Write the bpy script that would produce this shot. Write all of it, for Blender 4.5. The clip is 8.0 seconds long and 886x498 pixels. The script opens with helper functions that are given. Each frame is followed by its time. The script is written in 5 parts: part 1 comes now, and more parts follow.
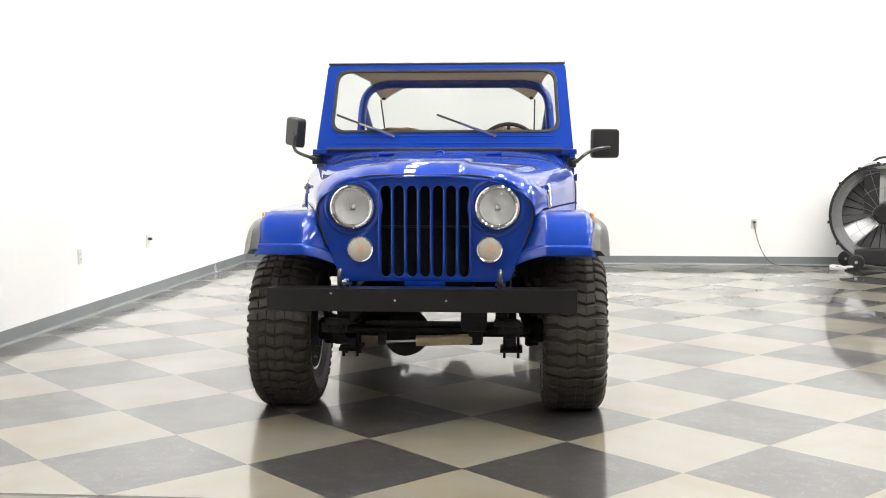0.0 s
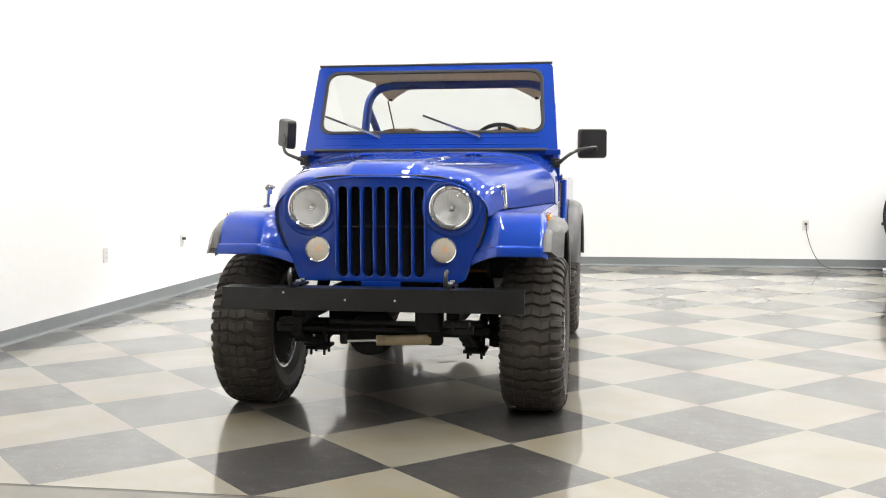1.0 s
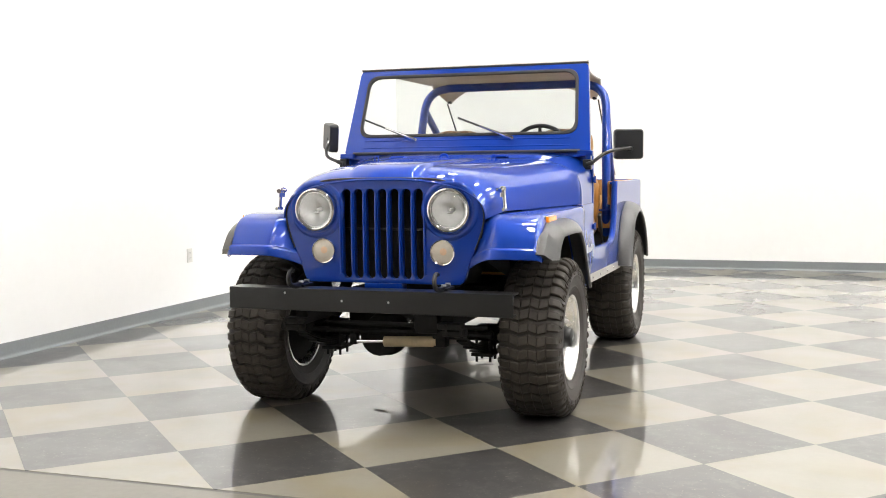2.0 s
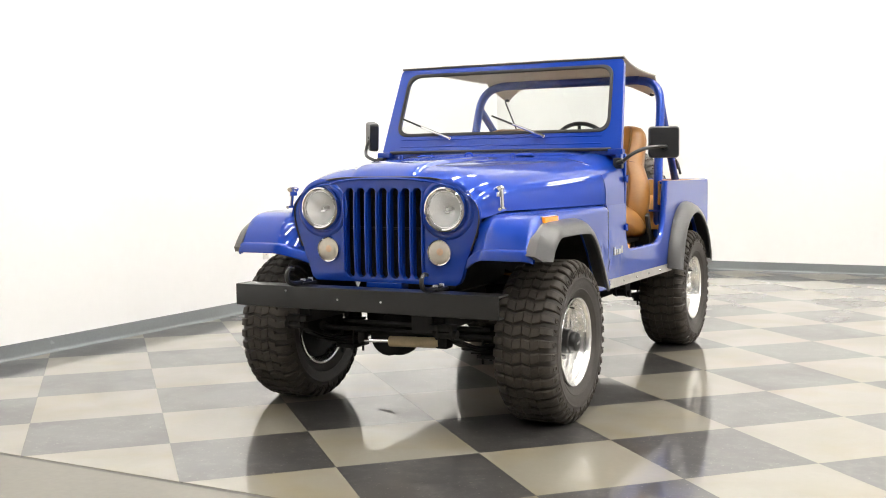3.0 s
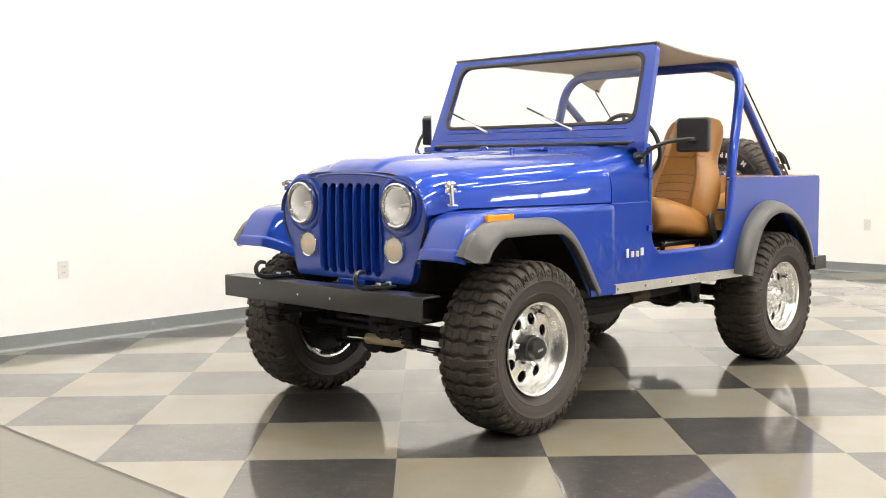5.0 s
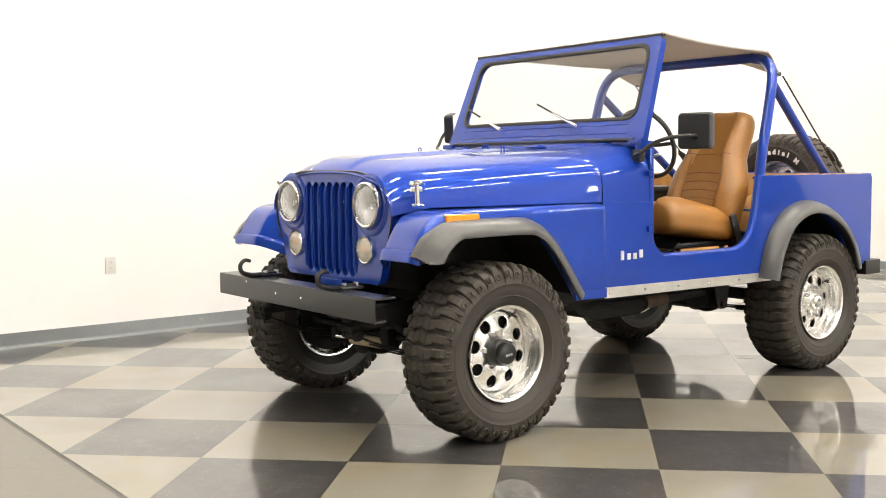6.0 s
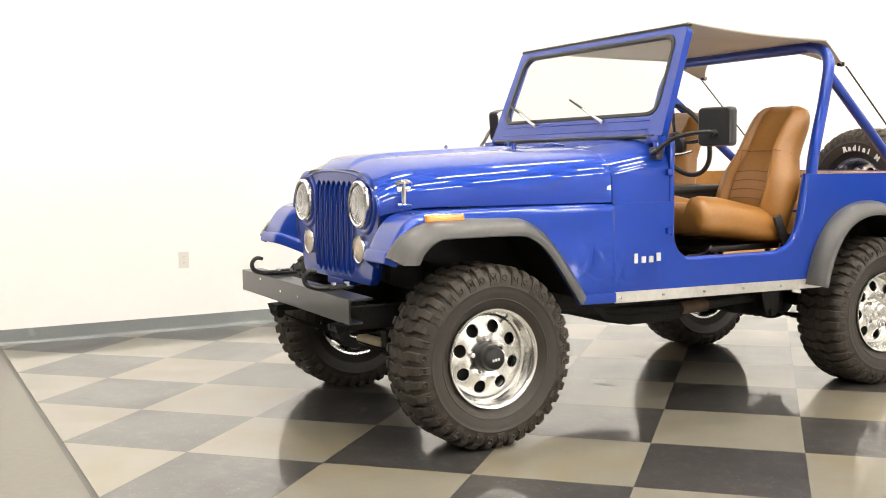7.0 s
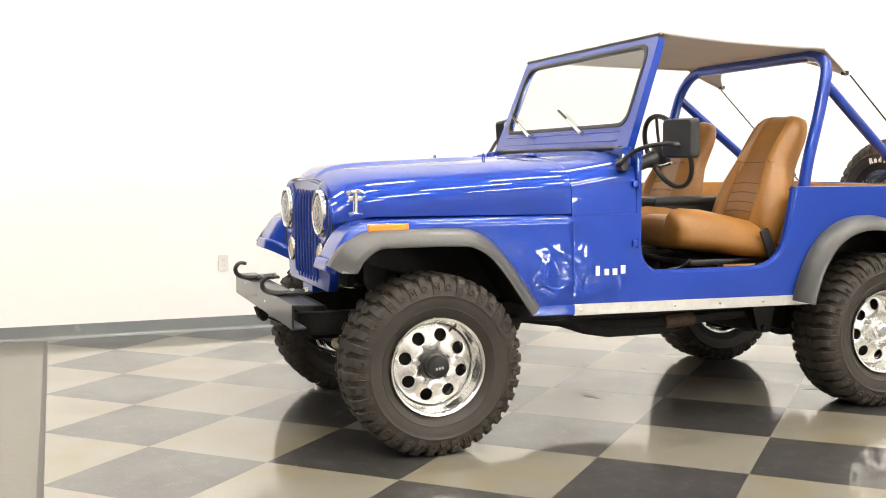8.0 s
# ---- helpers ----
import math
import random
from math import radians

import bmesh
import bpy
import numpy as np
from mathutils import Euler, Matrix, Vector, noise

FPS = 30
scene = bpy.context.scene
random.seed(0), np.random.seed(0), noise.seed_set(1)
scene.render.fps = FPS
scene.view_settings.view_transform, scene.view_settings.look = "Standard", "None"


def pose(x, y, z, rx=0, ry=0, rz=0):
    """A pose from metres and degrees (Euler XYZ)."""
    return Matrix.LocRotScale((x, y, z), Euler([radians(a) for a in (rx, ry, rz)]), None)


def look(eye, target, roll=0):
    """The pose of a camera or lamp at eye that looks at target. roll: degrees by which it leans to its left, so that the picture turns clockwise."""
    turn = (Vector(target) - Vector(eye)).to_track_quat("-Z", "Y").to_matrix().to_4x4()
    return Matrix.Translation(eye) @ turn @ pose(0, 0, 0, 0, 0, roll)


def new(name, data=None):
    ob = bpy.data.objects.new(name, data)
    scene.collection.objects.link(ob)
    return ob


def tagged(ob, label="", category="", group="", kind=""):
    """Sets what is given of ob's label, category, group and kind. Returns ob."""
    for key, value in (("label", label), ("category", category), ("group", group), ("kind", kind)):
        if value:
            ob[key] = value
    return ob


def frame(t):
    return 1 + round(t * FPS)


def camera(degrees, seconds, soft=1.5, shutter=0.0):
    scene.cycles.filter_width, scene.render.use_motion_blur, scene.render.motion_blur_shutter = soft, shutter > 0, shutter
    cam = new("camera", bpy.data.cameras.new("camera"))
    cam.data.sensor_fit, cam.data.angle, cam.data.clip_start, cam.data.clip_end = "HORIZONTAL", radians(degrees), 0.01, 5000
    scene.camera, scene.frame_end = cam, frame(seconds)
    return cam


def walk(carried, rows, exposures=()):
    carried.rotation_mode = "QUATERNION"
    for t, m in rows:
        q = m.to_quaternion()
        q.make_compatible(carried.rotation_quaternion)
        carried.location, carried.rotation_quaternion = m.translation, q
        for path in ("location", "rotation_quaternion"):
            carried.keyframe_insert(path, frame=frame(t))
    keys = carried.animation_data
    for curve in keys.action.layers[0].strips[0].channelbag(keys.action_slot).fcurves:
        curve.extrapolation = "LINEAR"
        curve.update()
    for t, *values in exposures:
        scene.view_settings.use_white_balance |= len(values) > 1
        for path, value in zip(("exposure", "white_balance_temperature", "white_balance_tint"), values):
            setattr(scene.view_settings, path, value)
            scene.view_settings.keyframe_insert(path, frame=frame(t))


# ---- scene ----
cam = camera(45.8, 8.0, soft=1.0)
PATH = [
    (0, (0.421, -5.451, 1.205), (0.282, -3.462, 1.041), -0.01),
    (0.5, (0.723, -5.432, 1.207), (0.530, -3.448, 1.045), 0.07),
    (1, (1.083, -5.388, 1.203), (0.757, -3.422, 1.041), -0.17),
    (2.5, (2.167, -5.062, 1.203), (1.393, -3.224, 1.048), -0.65),
    (3, (2.482, -4.867, 1.195), (1.573, -3.092, 1.039), -0.60),
    (3.5, (2.802, -4.650, 1.201), (1.757, -2.953, 1.038), -0.45),
    (4, (3.099, -4.377, 1.196), (1.914, -2.775, 1.020), -0.36),
    (4.5, (3.399, -4.110, 1.195), (2.105, -2.595, 1.023), -0.39),
    (6, (4.126, -3.159, 1.187), (2.548, -1.943, 1.021), -0.64),
    (6.5, (4.305, -2.804, 1.196), (2.620, -1.742, 1.022), -0.73),
    (7, (4.463, -2.444, 1.192), (2.704, -1.509, 1.021), -0.75),
    (7.5, (4.722, -2.138, 1.218), (2.897, -1.337, 1.053), -0.62),
    (8, (4.849, -1.748, 1.208), (2.980, -1.055, 1.049), -0.37),
]
walk(cam, [(t, look(eye, target, roll)) for t, eye, target, roll in PATH],
     exposures=[(0.0, 0.0, 6480, 10), (4.0, 0.0, 6850, 10), (6.5, 0.0, 7180, 11), (8.0, 0.0, 7080, 11)])

# ---- world and light ----
world = bpy.data.worlds.new("world")
world.use_nodes = True
world.node_tree.nodes["Background"].inputs[0].default_value = (0.9, 0.95, 1.0, 1)
world.node_tree.nodes["Background"].inputs[1].default_value = 0.05
scene.world = world
LAMP_POWER = 113.0
LAMP_COLOUR = (1.0, 0.985, 0.955, 1)
CEILING = 8.0


# ---- materials ----
def surface(name, base, rough=0.5, metal=0.0, coat=0.0, vary=0.08, scale=6.0, fine=60.0, bump=0.0, bump_scale=150.0,
            rough_vary=0.06, spread=False, ior=1.5, coat_rough=0.03):
    """A painted, cast or woven surface: two scales of colour change, uneven gloss and fine relief."""
    m = bpy.data.materials.new(name)
    m.use_nodes = True
    nt = m.node_tree
    b = nt.nodes["Principled BSDF"]
    coord = nt.nodes.new("ShaderNodeTexCoord")
    vec = coord.outputs["Object"]
    if spread:
        info = nt.nodes.new("ShaderNodeObjectInfo")
        mul = nt.nodes.new("ShaderNodeVectorMath")
        mul.operation = "MULTIPLY_ADD"
        mul.inputs[1].default_value = (37.0, 19.0, 53.0)
        nt.links.new(info.outputs["Random"], mul.inputs[0])
        nt.links.new(vec, mul.inputs[2])
        vec = mul.outputs[0]
    big, small = nt.nodes.new("ShaderNodeTexNoise"), nt.nodes.new("ShaderNodeTexNoise")
    big.inputs["Scale"].default_value, small.inputs["Scale"].default_value = scale, fine
    big.inputs["Detail"].default_value, small.inputs["Detail"].default_value = 4.0, 3.0
    mix = nt.nodes.new("ShaderNodeMix")
    mix.inputs["Factor"].default_value = 0.4
    ramp = nt.nodes.new("ShaderNodeValToRGB")
    lo, hi = [max(0.0, c * (1 - vary)) for c in base], [min(1.0, c * (1 + vary)) for c in base]
    ramp.color_ramp.elements[0].position, ramp.color_ramp.elements[1].position = 0.3, 0.7
    ramp.color_ramp.elements[0].color, ramp.color_ramp.elements[1].color = (*lo, 1), (*hi, 1)
    for tex in (big, small):
        nt.links.new(vec, tex.inputs["Vector"])
    nt.links.new(big.outputs[0], mix.inputs["A"])
    nt.links.new(small.outputs[0], mix.inputs["B"])
    nt.links.new(mix.outputs[0], ramp.inputs[0])
    nt.links.new(ramp.outputs[0], b.inputs["Base Color"])
    gloss = nt.nodes.new("ShaderNodeMapRange")
    gloss.inputs["To Min"].default_value, gloss.inputs["To Max"].default_value = max(0.0, rough - rough_vary), min(1.0, rough + rough_vary)
    nt.links.new(big.outputs[0], gloss.inputs["Value"])
    nt.links.new(gloss.outputs[0], b.inputs["Roughness"])
    b.inputs["Metallic"].default_value = metal
    b.inputs["IOR"].default_value = ior
    b.inputs["Coat Weight"].default_value = coat
    b.inputs["Coat Roughness"].default_value = coat_rough
    if bump:
        relief, bm_ = nt.nodes.new("ShaderNodeTexNoise"), nt.nodes.new("ShaderNodeBump")
        relief.inputs["Scale"].default_value = bump_scale
        relief.inputs["Detail"].default_value = 3.0
        bm_.inputs["Strength"].default_value = 0.6
        bm_.inputs["Distance"].default_value = bump
        nt.links.new(vec, relief.inputs["Vector"])
        nt.links.new(relief.outputs[0], bm_.inputs["Height"])
        nt.links.new(bm_.outputs[0], b.inputs["Normal"])
    return m


def clear(name, colour, rough=0.0, ior=1.45, bump=0.0, bump_scale=60.0):
    m = surface(name, colour, rough, vary=0.01, rough_vary=0.0, bump=bump, bump_scale=bump_scale, ior=ior)
    m.node_tree.nodes["Principled BSDF"].inputs["Transmission Weight"].default_value = 1.0
    return m


def glowing(name, colour, strength):
    m = bpy.data.materials.new(name)
    m.use_nodes = True
    b = m.node_tree.nodes["Principled BSDF"]
    b.inputs["Base Color"].default_value = (0.9, 0.9, 0.9, 1)
    b.inputs["Emission Color"].default_value = colour
    b.inputs["Emission Strength"].default_value = strength
    return m


def tile_surface(name, base, fleck, amount, stain, detail, speck=0.0):
    """Waxed floor tile: mottled body, pale scuffs and flecks, glossy wax with a slight swell."""
    m = surface(name, base, 0.31, vary=0.06, scale=3.2, fine=40.0, rough_vary=0.02, spread=True, ior=1.45, coat=0.95, coat_rough=0.055)
    nt = m.node_tree
    b = nt.nodes["Principled BSDF"]
    ramp = next(n for n in nt.nodes if n.type == "VALTORGB")
    vec = next(n for n in nt.nodes if n.type == "VECT_MATH").outputs[0]
    cloud, gate, mix = nt.nodes.new("ShaderNodeTexNoise"), nt.nodes.new("ShaderNodeValToRGB"), nt.nodes.new("ShaderNodeMix")
    cloud.inputs["Scale"].default_value = 14.0
    cloud.inputs["Detail"].default_value = detail
    cloud.inputs["Roughness"].default_value = 0.68
    gate.color_ramp.elements[0].position, gate.color_ramp.elements[1].position = 0.50, 0.72
    gate.color_ramp.elements[0].color, gate.color_ramp.elements[1].color = (0, 0, 0, 1), (amount, amount, amount, 1)
    mix.data_type = "RGBA"
    nt.links.new(vec, cloud.inputs["Vector"])
    nt.links.new(cloud.outputs[0], gate.inputs[0])
    nt.links.new(gate.outputs[0], mix.inputs["Factor"])
    nt.links.new(ramp.outputs[0], mix.inputs[6])
    mix.inputs[7].default_value = (*fleck, 1)
    # broad ochre wear marks
    wear, gate2, mix2 = nt.nodes.new("ShaderNodeTexNoise"), nt.nodes.new("ShaderNodeValToRGB"), nt.nodes.new("ShaderNodeMix")
    wear.inputs["Scale"].default_value, wear.inputs["Detail"].default_value, wear.inputs["Distortion"].default_value = 2.1, 3.0, 0.8
    gate2.color_ramp.elements[0].position, gate2.color_ramp.elements[1].position = 0.46, 0.76
    gate2.color_ramp.elements[0].color, gate2.color_ramp.elements[1].color = (0, 0, 0, 1), (0.8, 0.8, 0.8, 1)
    mix2.data_type = "RGBA"
    nt.links.new(vec, wear.inputs["Vector"])
    nt.links.new(wear.outputs[0], gate2.inputs[0])
    nt.links.new(gate2.outputs[0], mix2.inputs["Factor"])
    nt.links.new(mix.outputs[2], mix2.inputs[6])
    mix2.inputs[7].default_value = (*stain, 1)
    # sparse pale chips in the body of the tile
    chip, gate3, mix3 = nt.nodes.new("ShaderNodeTexNoise"), nt.nodes.new("ShaderNodeValToRGB"), nt.nodes.new("ShaderNodeMix")
    chip.inputs["Scale"].default_value, chip.inputs["Detail"].default_value = 75.0, 1.0
    gate3.color_ramp.elements[0].position, gate3.color_ramp.elements[1].position = 0.69, 0.75
    gate3.color_ramp.elements[0].color, gate3.color_ramp.elements[1].color = (0, 0, 0, 1), (speck, speck, speck, 1)
    mix3.data_type = "RGBA"
    nt.links.new(vec, chip.inputs["Vector"])
    nt.links.new(chip.outputs[0], gate3.inputs[0])
    nt.links.new(gate3.outputs[0], mix3.inputs["Factor"])
    nt.links.new(mix2.outputs[2], mix3.inputs[6])
    mix3.inputs[7].default_value = (0.34, 0.31, 0.26, 1)
    nt.links.new(mix3.outputs[2], b.inputs["Base Color"])
    # buffing swirls in the wax run on from tile to tile
    place, swirl, gate4, add = nt.nodes.new("ShaderNodeNewGeometry"), nt.nodes.new("ShaderNodeTexNoise"), nt.nodes.new("ShaderNodeMapRange"), nt.nodes.new("ShaderNodeMath")
    swirl.inputs["Scale"].default_value, swirl.inputs["Detail"].default_value, swirl.inputs["Distortion"].default_value = 1.7, 2.0, 0.5
    nt.links.new(place.outputs["Position"], swirl.inputs["Vector"])
    gate4.inputs["From Min"].default_value, gate4.inputs["From Max"].default_value = 0.40, 0.68
    gate4.inputs["To Min"].default_value, gate4.inputs["To Max"].default_value = 0.0, 0.10
    nt.links.new(swirl.outputs[0], gate4.inputs["Value"])
    gloss = next(n for n in nt.nodes if n.type == "MAP_RANGE" and n != gate4)
    nt.links.new(gloss.outputs[0], add.inputs[0])
    nt.links.new(gate4.outputs[0], add.inputs[1])
    nt.links.new(add.outputs[0], b.inputs["Roughness"])
    return m


def car_paint(name, dented=False):
    """Solid blue enamel under clear lacquer, on pressed steel with slow waves; dented: knocked low behind the front wheel."""
    m = surface(name, (0.0014, 0.0405, 0.335), 0.45, metal=0.4, coat=1.0, vary=0.05, scale=3.0, fine=900.0, rough_vary=0.03, bump=0.00002, bump_scale=30.0, coat_rough=0.012)
    nt = m.node_tree
    b = nt.nodes["Principled BSDF"]
    b.inputs["Specular IOR Level"].default_value = 0.15
    b.inputs["Coat IOR"].default_value = 1.56
    place = next(n for n in nt.nodes if n.type == "TEX_COORD").outputs["Object"]
    fine = next(n for n in nt.nodes if n.type == "BUMP")
    swell, wave = nt.nodes.new("ShaderNodeTexNoise"), nt.nodes.new("ShaderNodeBump")
    swell.inputs["Scale"].default_value, swell.inputs["Detail"].default_value = 3.0, 1.0
    wave.inputs["Strength"].default_value, wave.inputs["Distance"].default_value = 1.0, 0.0014
    nt.links.new(place, swell.inputs["Vector"])
    nt.links.new(swell.outputs[0], wave.inputs["Height"])
    last = wave
    if dented:
        off, size, ball = nt.nodes.new("ShaderNodeVectorMath"), nt.nodes.new("ShaderNodeVectorMath"), nt.nodes.new("ShaderNodeVectorMath")
        off.operation, size.operation, ball.operation = "SUBTRACT", "DIVIDE", "LENGTH"
        off.inputs[1].default_value, size.inputs[1].default_value = (0.0, 0.37, 0.71), (2.0, 0.40, 0.19)
        near, knock, deep, dent = nt.nodes.new("ShaderNodeMapRange"), nt.nodes.new("ShaderNodeTexNoise"), nt.nodes.new("ShaderNodeMath"), nt.nodes.new("ShaderNodeBump")
        near.interpolation_type = "SMOOTHSTEP"
        near.inputs["From Min"].default_value, near.inputs["From Max"].default_value = 0.45, 1.0
        near.inputs["To Min"].default_value, near.inputs["To Max"].default_value = 1.0, 0.0
        knock.inputs["Scale"].default_value, knock.inputs["Detail"].default_value, knock.inputs["Distortion"].default_value = 8.0, 1.5, 0.8
        deep.operation = "MULTIPLY"
        dent.inputs["Strength"].default_value, dent.inputs["Distance"].default_value = 1.0, 0.013
        nt.links.new(place, off.inputs[0])
        nt.links.new(off.outputs[0], size.inputs[0])
        nt.links.new(size.outputs[0], ball.inputs[0])
        nt.links.new(ball.outputs["Value"], near.inputs["Value"])
        nt.links.new(place, knock.inputs["Vector"])
        nt.links.new(near.outputs[0], deep.inputs[0])
        nt.links.new(knock.outputs[0], deep.inputs[1])
        nt.links.new(deep.outputs[0], dent.inputs["Height"])
        nt.links.new(wave.outputs[0], dent.inputs["Normal"])
        last = dent
    nt.links.new(last.outputs[0], fine.inputs["Normal"])
    nt.links.new(last.outputs[0], b.inputs["Coat Normal"])
    return m


BLUE = car_paint("blue_paint")
BLUE_DENTED = car_paint("blue_paint_on_knocked_panel", True)
BLACK_PAINT = surface("satin_black_paint", (0.004, 0.004, 0.0042), 0.34, vary=0.2, scale=14.0, rough_vary=0.03, coat=0.5, coat_rough=0.1)
CHASSIS = surface("dusty_black_chassis", (0.012, 0.011, 0.0105), 0.7, vary=0.6, scale=11.0, bump=0.0015, bump_scale=90.0)
PLASTIC = surface("satin_black_plastic", (0.022, 0.022, 0.023), 0.38, vary=0.12, scale=9.0, bump=0.0004, bump_scale=500.0)
FLARE = surface("grey_black_flare_plastic", (0.062, 0.061, 0.060), 0.33, coat=0.35, coat_rough=0.22, vary=0.14, scale=8.0, bump=0.0005, bump_scale=420.0)
CHASSIS.node_tree.nodes["Principled BSDF"].inputs["Specular IOR Level"].default_value = 0.25
RUBBER = surface("dusty_tyre_rubber", (0.0295, 0.0235, 0.0188), 0.55, vary=0.32, scale=8.0, fine=120.0, bump=0.0012, bump_scale=240.0)
TREAD = surface("dusty_tread_rubber", (0.036, 0.029, 0.022), 0.68, vary=0.38, scale=9.0, fine=120.0, bump=0.0012, bump_scale=240.0)
SEAL = surface("black_rubber_seal", (0.018, 0.018, 0.018), 0.45, vary=0.15)
HUB_BLACK = surface("gloss_black_hub", (0.006, 0.006, 0.006), 0.34, vary=0.2, scale=30.0)
BADGE = surface("satin_silver_badge", (0.75, 0.75, 0.75), 0.35, metal=0.5, vary=0.05)
CHROME = surface("chrome", (0.86, 0.86, 0.87), 0.06, metal=1.0, vary=0.03, rough_vary=0.04)
ALLOY = surface("polished_alloy", (0.95, 0.94, 0.92), 0.26, metal=1.0, vary=0.06, scale=18.0, rough_vary=0.05, bump=0.00005, bump_scale=90.0)
BRUSHED = surface("brushed_aluminium_strip", (0.62, 0.60, 0.56), 0.44, metal=1.0, vary=0.10, scale=16.0, rough_vary=0.1, bump=0.0006, bump_scale=160.0)
VINYL = surface("tan_vinyl", (0.315, 0.142, 0.034), 0.34, vary=0.13, scale=7.0, bump=0.0006, bump_scale=420.0)
SEAM = surface("dark_tan_stitching", (0.16, 0.065, 0.022), 0.6, vary=0.1)
CARPET = surface("tan_carpet", (0.46, 0.24, 0.072), 0.9, vary=0.18, scale=20.0, fine=300.0, bump=0.003, bump_scale=500.0)
CANVAS = surface("tan_canvas", (0.50, 0.475, 0.44), 0.82, vary=0.1, scale=4.0, fine=240.0, bump=0.0009, bump_scale=600.0)
# thin cloth lets some of the light above it through
nt = CANVAS.node_tree
thin, blend = nt.nodes.new("ShaderNodeBsdfTranslucent"), nt.nodes.new("ShaderNodeMixShader")
thin.inputs["Color"].default_value = (0.62, 0.55, 0.48, 1)
blend.inputs[0].default_value = 0.3
nt.links.new(nt.nodes["Principled BSDF"].outputs[0], blend.inputs[1])
nt.links.new(thin.outputs[0], blend.inputs[2])
nt.links.new(blend.outputs[0], nt.nodes["Material Output"].inputs[0])
AMBER = surface("amber_lens", (0.95, 0.29, 0.012), 0.18, coat=0.6, vary=0.07, scale=40.0, bump=0.0006, bump_scale=220.0)
PARK = surface("frosted_parking_lens", (0.60, 0.54, 0.45), 0.25, coat=0.6, vary=0.06, scale=30.0, bump=0.0008, bump_scale=180.0)
PEACH = surface("amber_bulb_behind_lens", (0.66, 0.44, 0.28), 0.3, vary=0.06, scale=60.0)
REFLECTOR = surface("lamp_reflector", (0.95, 0.95, 0.95), 0.2, metal=0.7, vary=0.03, bump=0.003, bump_scale=38.0)
DAMPER = surface("tan_damper_paint", (0.50, 0.40, 0.25), 0.5, vary=0.15, scale=20.0)
RUST = surface("rusty_steel", (0.07, 0.042, 0.026), 0.75, vary=0.45, scale=18.0, bump=0.0015)
WHITE_INK = surface("raised_white_letters", (0.72, 0.71, 0.68), 0.6, vary=0.06)
GLASS = clear("window_glass", (0.82, 0.85, 0.84))
LENS = clear("headlamp_glass", (0.99, 0.99, 0.985), 0.0, bump=0.0005)
# upright flutes pressed into the lamp glass
nt = LENS.node_tree
flute = nt.nodes.new("ShaderNodeTexWave")
flute.bands_direction = "X"
flute.inputs["Scale"].default_value, flute.inputs["Distortion"].default_value = 24.0, 1.2
nt.links.new(next(n for n in nt.nodes if n.type == "TEX_COORD").outputs["Object"], flute.inputs["Vector"])
nt.links.new(flute.outputs["Fac"], next(n for n in nt.nodes if n.type == "BUMP").inputs["Height"])
# greys of the added unseen walls, toned to dim bounce and reflections
DIM_WALL = surface("unseen_wall_grey", (0.27, 0.27, 0.275), 0.7, vary=0.05, scale=0.7)
PALE_WALL = surface("unseen_wall_pale_grey", (0.52, 0.515, 0.505), 0.7, vary=0.05, scale=0.7)
DARK_WALL = surface("unseen_wall_dark_grey", (0.17, 0.17, 0.175), 0.7, vary=0.05, scale=0.7)
WALL = surface("white_wall_paint", (0.87, 0.865, 0.855), 0.62, vary=0.018, scale=0.7, fine=14.0, bump=0.0006, bump_scale=160.0)
CEIL = surface("grey_ceiling", (0.30, 0.30, 0.30), 0.8, vary=0.03, scale=2.0)
BASE = surface("grey_cove_base", (0.20, 0.215, 0.22), 0.25, vary=0.09, scale=2.5, rough_vary=0.08)
OUTLET = surface("white_outlet_plastic", (0.69, 0.68, 0.65), 0.35, vary=0.02)
CONCRETE = surface("sealed_concrete", (0.138, 0.124, 0.100), 0.36, coat=0.4, vary=0.13, scale=1.6, fine=26.0, rough_vary=0.06, bump=0.0008, bump_scale=30.0)
JOINT = surface("dark_joint_filler", (0.075, 0.07, 0.062), 0.45, vary=0.25, scale=8.0)
TILE_LIGHT = tile_surface("beige_waxed_tile", (0.232, 0.2125, 0.172), (0.265, 0.24, 0.192), 0.3, (0.225, 0.183, 0.105), 3.0)
TILE_DARK = tile_surface("charcoal_waxed_tile", (0.044, 0.042, 0.0405), (0.118, 0.111, 0.104), 0.66, (0.052, 0.047, 0.041), 9.0, 0.36)
GLUE = surface("floor_adhesive", (0.05, 0.047, 0.042), 0.7, vary=0.2)
TUBE = glowing("fluorescent_diffuser", LAMP_COLOUR, LAMP_POWER)
WINDOW_GLOW = glowing("window_glow_panel", (0.95, 0.98, 1.0, 1), 62.0)
FIXTURE = surface("white_fixture_enamel", (0.75, 0.75, 0.74), 0.35, vary=0.03)
FAN_BLACK = surface("fan_black_enamel", (0.02, 0.02, 0.021), 0.4, vary=0.2)
FAN_GREY = surface("fan_grey_drum", (0.20, 0.20, 0.20), 0.45, vary=0.12, scale=5.0)
FAN_STEEL = surface("galvanised_fan_steel", (0.60, 0.60, 0.60), 0.42, metal=0.9, vary=0.15, scale=9.0)
MIRROR = surface("mirror_glass", (0.9, 0.9, 0.9), 0.01, metal=1.0, vary=0.0, rough_vary=0.0)
PALE_BAG = surface("crumpled_white_film", (0.78, 0.78, 0.76), 0.4, vary=0.06, bump=0.004, bump_scale=30.0)


